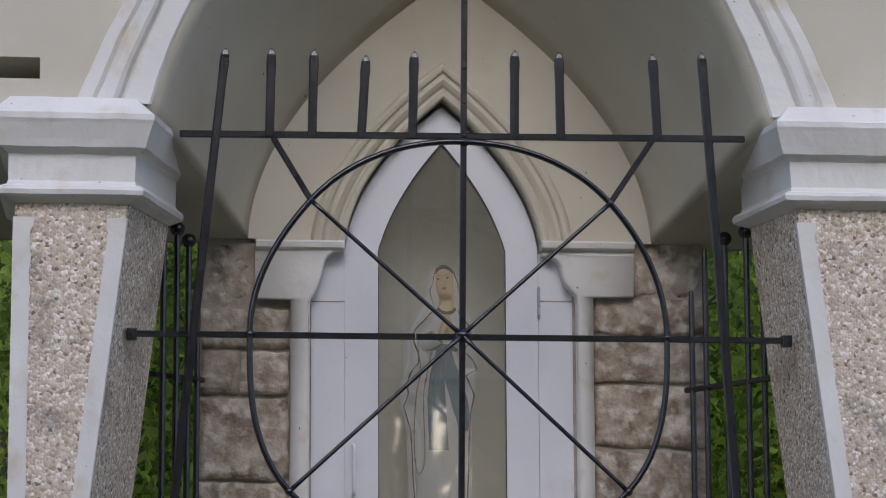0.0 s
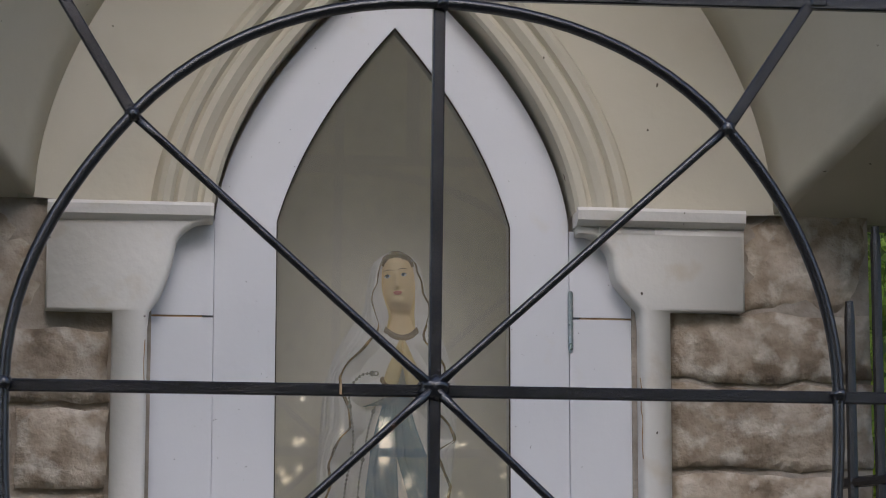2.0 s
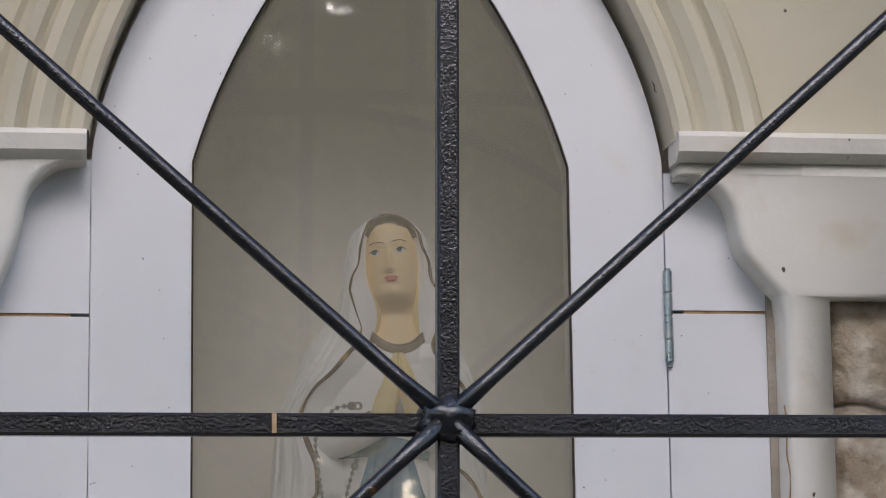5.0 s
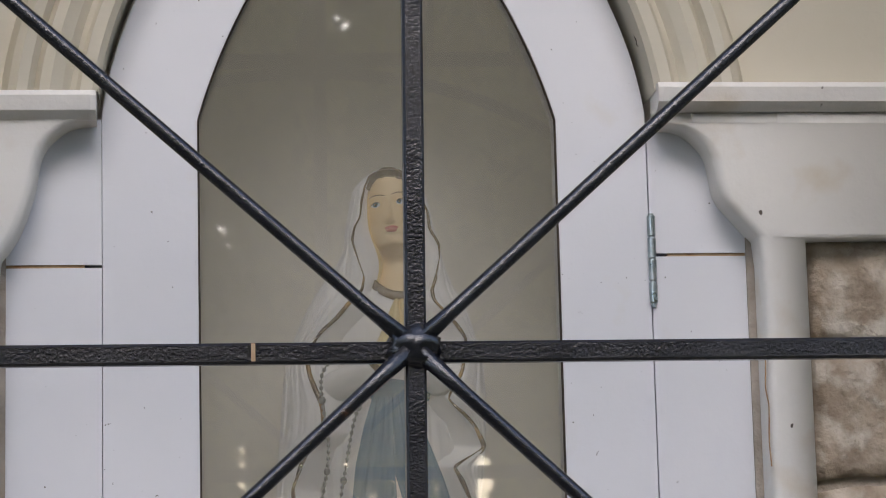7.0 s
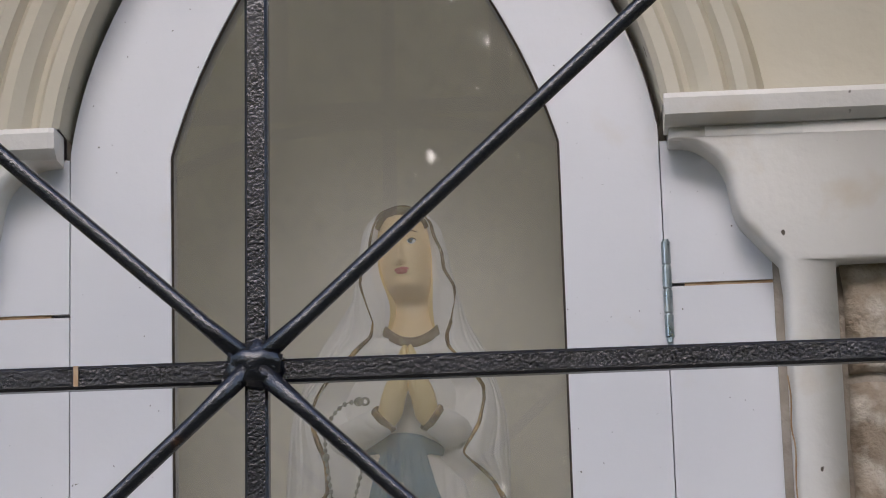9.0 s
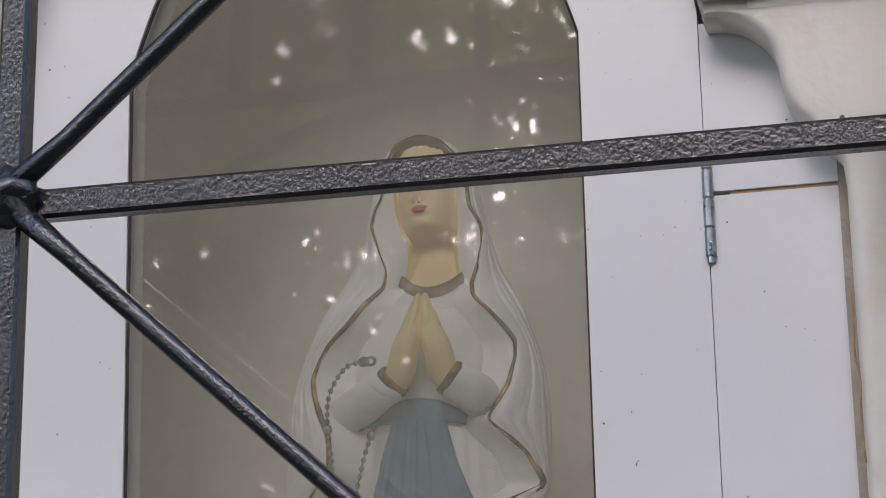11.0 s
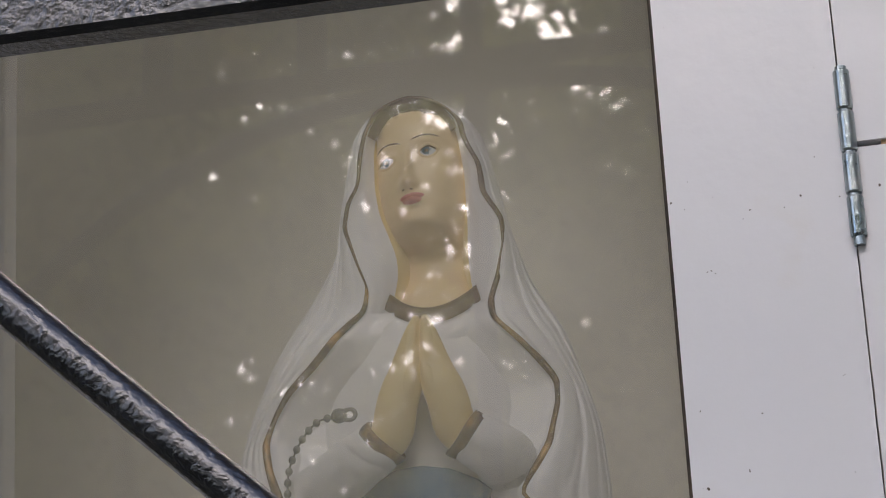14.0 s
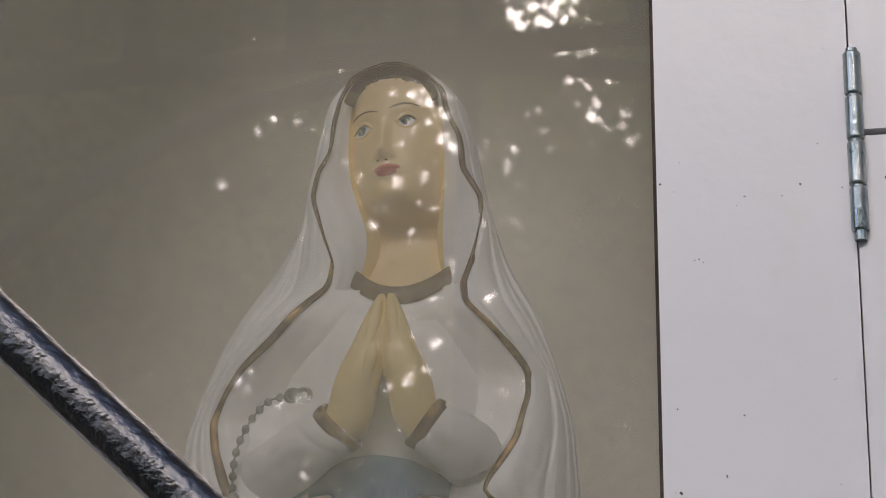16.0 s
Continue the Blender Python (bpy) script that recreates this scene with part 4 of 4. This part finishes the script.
    net = [[neckline(math.sin(math.pi / 2 * (k / 20 - 1)), i) for k in range(41)] for i in range(6)]
    loft(bm, net[:4], False, False, N_)
    net[3] = [(x, y + 0.0009, z + 0.0002) for x, y, z in net[3]]
    loft(bm, net[3:], False, False, R_)
    # arms: creased sleeves, gilded cuffs, hands pressed together
    for s in (-1, 1):
        cuff = Vector((0.0242 if s < 0 else 0.0597, 0.689, 2.5275))
        elbow = Vector((-0.012 if s < 0 else 0.079, 0.721, 2.5125))
        d = Vector((-s * 0.80, -0.22, 0.56)).normalized()
        pts = smooth_path([Vector((cx + s * 0.040, cy - 0.006, 2.566)), Vector((cx + s * 0.050, cy - 0.012, 2.535)), elbow, (cuff - d * 0.013).lerp(elbow, 0.2), cuff - d * 0.006, cuff], 12)
        k = len(pts)
        n0 = len(bm.verts)
        tube(bm, pts, [float(np.interp(i / (k - 1), [0, 0.3, 0.55, 0.8, 1], [0.0120, 0.0140, 0.0142, 0.0128, 0.0117])) for i in range(k)], 40, R_, 0.92)
        bm.verts.ensure_lookup_table()
        for v in bm.verts[n0:]:
            near = min(range(k), key=lambda i: (Vector(pts[i]) - v.co).length_squared)
            out = (v.co - Vector(pts[near]))
            if out.length > 0.004:
                wob = noise.noise(v.co * 45)
                v.co -= out.normalized() * 0.0013 * crease(near * 0.21 + 5 * wob + 55 * out.z) ** 3
        u = d.cross(Vector((0, 1, 0))).normalized()
        w = u.cross(d)
        rings = []
        for off, rr in ((-0.0032, 0.0108), (-0.0030, 0.0122), (0.0, 0.0126), (0.0022, 0.0124), (0.0026, 0.0112), (0.0010, 0.0092), (-0.002, 0.0085)):
            rings.append([cuff + (rr + 0.0003 * math.sin(3 * a + s)) * (math.cos(a) * u + 0.95 * math.sin(a) * w) + d * (off + 0.0004 * math.sin(2 * a)) for a in (2 * math.pi * j / 36 for j in range(36))])
        loft(bm, rings, True, False, G_)
        mid_x = 0.0425
        hp = smooth_path([cuff - d * 0.008, cuff + d * 0.004, Vector((mid_x + s * 0.0108, 0.6845, 2.545)), Vector((mid_x + s * 0.0066, 0.685, 2.560)), Vector((mid_x + s * 0.0042, 0.6875, 2.575)), Vector((mid_x + s * 0.0018, 0.691, 2.5895))], 8)
        k = len(hp)
        hr = [float(np.interp(i / (k - 1), [0, 0.25, 0.5, 0.65, 0.85, 1], [0.0092, 0.0092, 0.0088, 0.0070, 0.0042, 0.0014])) for i in range(k)]
        tube(bm, hp, hr, 20, O_, 1.15)
        for dy, dx, l in ((-0.0066, 0.0006, 0.0), (-0.0040, 0.0034, -0.002), (-0.0006, 0.0050, -0.007)):
            fp = smooth_path([Vector((mid_x + s * (0.0072 + dx), 0.6855 + dy, 2.549)), Vector((mid_x + s * (0.0044 + dx * 0.8), 0.6868 + dy, 2.567)), Vector((mid_x + s * (0.0018 + dx * 0.3), 0.690 + dy * 0.5, 2.5875 + l))], 5)
            tube(bm, fp, [0.0016, 0.0022] + [0.0026] * (len(fp) - 5) + [0.0023, 0.0018, 0.0008], 10, O_)
        tp = smooth_path([Vector((mid_x + s * 0.0085, 0.6800, 2.541)), Vector((mid_x + s * 0.0052, 0.6772, 2.552)), Vector((mid_x + s * 0.0030, 0.6790, 2.563))], 5)
        tube(bm, tp, [0.0024] + [0.0030] * (len(tp) - 4) + [0.0026, 0.0020, 0.0010], 10, O_)

    # blue sash: pointed wings across the waist, then two long tails
    band_top = [(-0.004, 2.4995), (0.004, 2.505), (0.013, 2.511), (0.026, 2.5165), (0.038, 2.5175), (0.050, 2.515), (0.067, 2.506), (0.084, 2.4945)]
    rows = []
    for i in range(9):
        t = i / 8
        row = []
        for j in range(61):
            x = -0.004 + 0.088 * j / 60
            zt = interp(x, band_top)
            zbm = interp(x, [(-0.004, 2.4985), (0.019, 2.500), (0.022, 2.494), (0.052, 2.494), (0.055, 2.4985), (0.084, 2.4935)])
            z = zt + (zbm - zt) * t
            lift = (0.0004, 0.0022, 0.0030)[min(i, 2)] if t < 0.9 or 0.022 < x < 0.052 else 0.0016
            row.append((x, robe_front(x, z) - lift - 0.0010 * crease(70 * (x - 0.037) * math.pi * (0.6 + 0.4 * t) + 1), z))
        rows.append(row)
    loft(bm, rows, False, False, B_)
    edge_l = [(2.24, 0.004), (2.30, 0.002), (2.38, 0.000), (2.439, 0.006), (2.474, 0.013), (2.503, 0.021)]
    edge_r = [(2.29, 0.088), (2.33, 0.096), (2.38, 0.089), (2.426, 0.076), (2.47, 0.061), (2.503, 0.053)]
    gap_l = [(2.24, 0.046), (2.36, 0.040), (2.430, 0.037), (2.503, 0.037)]
    gap_r = [(2.24, 0.080), (2.30, 0.070), (2.36, 0.054), (2.430, 0.037), (2.503, 0.037)]
    for e0, e1, zend in ((edge_l, gap_l, 2.250), (gap_r, edge_r, 2.298)):
        rows = []
        for i in range(61):
            t = i / 60
            z = 2.501 + (zend - 2.501) * t
            row = []
            for j in range(31):
                q = j / 30
                x0, x1 = interp(z, e0), interp(z, e1)
                x = x0 + (x1 - x0) * q
                wob = 1.5 * noise.noise((3 * q, 4 * t, 1.0))
                lift = 0.0042 - 0.0016 * crease(2.7 * math.pi * q + wob + 0.8) ** 2 - 0.0006 * crease(7.3 * math.pi * q + 2 * wob)
                row.append((x, robe_front(x, z) - lift - 0.004 * min(1, 3 * t) * (e0 is gap_r) * q, z))
            rows.append(row)
        loft(bm, rows, False, False, B_)
        loft(bm, [[(x, y + 0.003, z) for x, y, z in r] for r in rows], False, False, B_)
    # base of the figure
    base = lambda z, a, b: [(cx + a * math.cos(2 * math.pi * j / 48), cy + b * math.sin(2 * math.pi * j / 48), z) for j in range(48)]
    loft(bm, [base(1.950, 0.090, 0.074), base(1.966, 0.090, 0.074), base(1.972, 0.084, 0.068)], True, True, R_)
    return mesh_of("statue", bm, [ROBE, CLOAK, SKIN, OCHRE, BLUE, GOLD, BROWN, LIPS, EYEWHITE, IRIS], True)


FIGURE = Matrix.Translation((0.0, 0.1625, 0.2905)) @ Matrix.Diagonal((1.0, 0.715, 0.8755, 1.0))   # true proportions of figure and rosary
statue = new("statue", statue_mesh())
statue.data.transform(FIGURE)
tagged(statue, "painted plaster statue in white veil with blue sash, hands joined", "statue")

# rosary hanging over the sleeve
rosary = thing("rosary", "grey bead rosary draped over the statue's sleeve", "rosary")
bm = bmesh.new()
run = smooth_path([(0.006, 0.687, 2.5425), (-0.004, 0.690, 2.5415), (-0.013, 0.697, 2.534), (-0.0195, 0.703, 2.522), (-0.0205, 0.702, 2.508), (-0.0190, 0.699, 2.490), (-0.0160, 0.695, 2.462), (-0.0175, 0.692, 2.432),
                   (-0.026, 0.692, 2.380), (-0.030, 0.692, 2.30), (-0.028, 0.690, 2.22), (-0.020, 0.690, 2.19), (-0.008, 0.690, 2.22), (-0.008, 0.690, 2.30), (-0.010, 0.690, 2.38), (-0.002, 0.691, 2.44),
                   (0.004, 0.694, 2.475), (0.011, 0.697, 2.499)], 40)
walked, beads = 0.0, [run[0]]
for a, b in zip(run, run[1:]):
    walked += (b - a).length
    if walked > 0.0056:
        beads.append(b)
        walked = 0.0
for i, p in enumerate(beads):
    bmesh.ops.create_icosphere(bm, subdivisions=2, radius=0.0019 if i % 11 else 0.0032, matrix=Matrix.Translation(p) @ Matrix.Diagonal((0.9, 0.9, 1.15, 1)))
tube(bm, run, 0.0005, 4)
part("beads", bm, BEAD, rosary, smooth=True)
bm = bmesh.new()
for dx in (0.0, 0.0045):
    tube(bm, [(0.006 + dx + 0.0026 * math.cos(a), 0.686, 2.5425 + 0.0028 * math.sin(a)) for a in (k * math.pi / 8 for k in range(16))], 0.0011, 6, closed=True)
part("clasp", bm, BEAD, rosary, "grey metal clasp", True)
for piece in rosary.children:
    piece.data.transform(FIGURE)

# ---- plants ----
def leaves_mesh(name, centres, size, mat, seed, droop=0.3):
    """A cloud of small folded leaves, each of four faces with a tip."""
    rng = np.random.default_rng(seed)
    n = len(centres)
    d = rng.normal(size=(n, 3))
    d[:, 2] -= droop
    d /= np.linalg.norm(d, axis=1)[:, None]
    u = np.cross(d, rng.normal(size=(n, 3)))
    u /= np.linalg.norm(u, axis=1)[:, None]
    w = np.cross(u, d)
    s = (size * rng.uniform(0.6, 1.3, n))[:, None]
    c = np.asarray(centres)
    pts = np.stack([c - d * s * 0.5, c + u * s * 0.30 + w * s * 0.06 - d * s * 0.08, c + d * s * 0.62, c - u * s * 0.30 + w * s * 0.06 - d * s * 0.08], 1).reshape(-1, 3)
    faces = []
    for i in range(n):
        k = 4 * i
        faces.append((k, k + 1, k + 2))
        faces.append((k, k + 2, k + 3))
    me = bpy.data.meshes.new(name)
    me.from_pydata(pts.tolist(), [], faces)
    me.materials.append(mat)
    return me


def clumps(rng, centre, spread, count, per, fine):
    """Leaf places gathered in loose clumps, with gaps between."""
    k = rng.normal(size=(count, 3)) * spread * 0.55 + centre
    return (k[:, None, :] + rng.normal(size=(count, per, 3)) * fine).reshape(-1, 3)


def heading(el, az):
    """The unit vector at an elevation and a compass angle, in degrees."""
    e, a = radians(el), radians(az)
    return np.array([math.sin(a) * math.cos(e), math.cos(a) * math.cos(e), math.sin(e)])


def thinned(pts, rng, hole):
    """Leaves cut away so the glass mirrors bright sky: a long window high between the crowns, with a ragged rim, and
    one small hole added low in the wood for a glint.
    """
    d = pts - np.array([0.12, 0.576, 2.66])
    d /= np.linalg.norm(d, axis=1)[:, None]
    off = np.min([np.degrees(np.arccos(np.clip(d @ heading(18 + 7.5 * k, 182 + 6 * k), -1, 1))) for k in (0, 0.25, 0.5, 0.75, 1)], axis=0)
    turn = np.arctan2(d[:, 0] + 0.08, d[:, 2] - 0.35)
    keep = (off > 1.1 + 0.6 * np.sin(9 * turn)) | (rng.uniform(size=len(pts)) < 0.38)
    away = np.linalg.norm(np.cross(pts - np.array([0.024, 0.576, 2.356]), heading(4.0, 173.35)), axis=1)
    return pts[(keep & (away > hole)) | (pts[:, 1] > 0)]


def tree(x, y, height, girth, seed, leaf=0.16, bunches=90):
    rng = np.random.default_rng(seed)
    t = thing("tree", "tall woodland tree with dark bark and loose green crown", "tree", "woodland trees")
    bm = bmesh.new()
    lean = rng.normal(size=2) * 0.25
    trunk = [(x + lean[0] * (k / 9) ** 2 + 0.05 * math.sin(k + seed), y + lean[1] * (k / 9) ** 2, 0.2 + height * 0.92 * k / 9) for k in range(10)]
    tube(bm, smooth_path(trunk, 3), [girth * (1.25 if i == 0 else 1) * (1 - 0.85 * i / 27) for i in range(28)], 10)
    crown = []
    for k in range(9):
        i = rng.integers(4, 10) if k else 9
        base = Vector(trunk[min(i, 9)])
        a = rng.uniform(0, 2 * math.pi)
        ln = rng.uniform(0.10, 0.24) * height
        tip = base + Vector((math.cos(a) * ln, math.sin(a) * ln, ln * rng.uniform(0.1, 0.7)))
        mid = base.lerp(tip, 0.5) + Vector((0, 0, -0.06 * ln))
        tube(bm, smooth_path([base, mid, tip], 4), [girth * 0.35 * (1 - 0.8 * q / 8) for q in range(9)], 6)
        crown.append(clumps(rng, np.array(tip), np.array([0.13, 0.13, 0.085]) * height, bunches // 9 * 3, 16, 0.022 * height))
    part("trunk", bm, BARK, t, smooth=True)
    pts = np.concatenate(crown)
    pts = thinned(pts, rng, 0.20)
    ob = new("crown", leaves_mesh("crown", pts, leaf, LEAF, seed))
    ob.parent = t
    return t


k = 0
for x, y, h, g in ((-5.0, -15, 14.0, 0.22), (-1.9, -21, 18, 0.28), (0.9, -17, 15, 0.2), (4.6, -14, 13, 0.2), (7.5, -21, 18, 0.3), (-8.5, -23, 20, 0.3), (3.2, -27, 22, 0.3),
                   (-4.2, -29, 23, 0.3), (10.6, -27, 21, 0.3), (0.3, -33, 25, 0.3)):
    k += 1
    # height follows distance, leaving sun and open sky above the crowns
    tree(x, y, 1.8 + 0.50 * math.hypot(x, y) if y < -10 else h, g, 40 + k, 0.20 if y < -10 else 0.16, 500 if y < -10 else 110)


def shrub(label, centre, spread, count, seed, leaf, stems):
    rng = np.random.default_rng(seed)
    t = thing("shrub", label, "shrub", "shrubs beside the shrine")
    bm = bmesh.new()
    for _ in range(stems):
        a = np.array(centre) + rng.normal(size=3) * np.array(spread) * 0.5
        tube(bm, smooth_path([(centre[0] + rng.normal() * 0.1, centre[1] + rng.normal() * 0.1, 0.2), ((a[0] + centre[0]) / 2, (a[1] + centre[1]) / 2, a[2] * 0.55), tuple(a)], 4), [0.018 * (1 - 0.08 * q) for q in range(9)], 6)
    part("stems", bm, BARK, t, smooth=True)
    pts = clumps(rng, np.array(centre), np.array(spread), count, 14, 0.07)
    pts = pts[~((np.abs(pts[:, 0]) < 1.0) & (pts[:, 1] < 1.1) & (pts[:, 1] > -0.3) & (np.abs(pts[:, 0]) < np.where(pts[:, 1] > 0.62, 0.42, 1.0)))]
    ob = new("leaves", leaves_mesh("leaves", pts, leaf, LEAFNEAR, seed, 0.5))
    ob.parent = t
    return t


shrub("leafy green shrub behind the stone wall", (-0.62, 1.9, 2.4), (0.55, 0.6, 0.9), 1300, 5, 0.036, 7)
shrub("leafy green shrub behind the stone wall", (1.05, 1.9, 2.3), (0.6, 0.6, 0.9), 1400, 6, 0.036, 7)
shrub("dense dark undergrowth behind the shrine", (-0.9, 3.6, 2.6), (1.2, 0.6, 1.5), 1000, 7, 0.09, 6)
shrub("dense dark undergrowth behind the shrine", (1.7, 3.6, 2.6), (1.2, 0.6, 1.5), 1000, 8, 0.09, 6)
# far woodland all round
rng = np.random.default_rng(3)
N = 7500
ang = rng.uniform(0, 2 * math.pi, N)
rad = rng.uniform(34, 55, N)
cent = np.stack([rad * np.cos(ang), rad * np.sin(ang), 0.3 + 0.50 * rad * rng.uniform(0, 1, N)], 1)
pts = (cent[:, None, :] + rng.normal(size=(N, 40, 3)) * 1.4).reshape(-1, 3)
low = np.stack([rng.uniform(24, 46, 4200), rng.uniform(0, 2 * math.pi, 4200), 0.3 + 9.0 * rng.uniform(size=4200) ** 1.2], 1)
low = np.stack([low[:, 0] * np.cos(low[:, 1]), low[:, 0] * np.sin(low[:, 1]), low[:, 2]], 1)
pts = np.concatenate([pts, (low[:, None, :] + rng.normal(size=(len(low), 40, 3)) * np.array([1.2, 1.2, 0.8])).reshape(-1, 3)])
# wood cut low to both sides, out of view, so open sky lights the niche
az = np.degrees(np.arctan2(pts[:, 0], pts[:, 1])) % 360
pts = pts[(np.abs(az - 182) < 26) | (pts[:, 1] > 0) | (pts[:, 2] < 1.5 + 0.09 * np.hypot(pts[:, 0], pts[:, 1]))]
pts = thinned(pts, rng, 0.48)
tagged(new("woodland", leaves_mesh("woodland", pts, 0.42, LEAF, 9)), "green woodland round the shrine, cut low at both sides to let light in", "trees", kind="stuff")
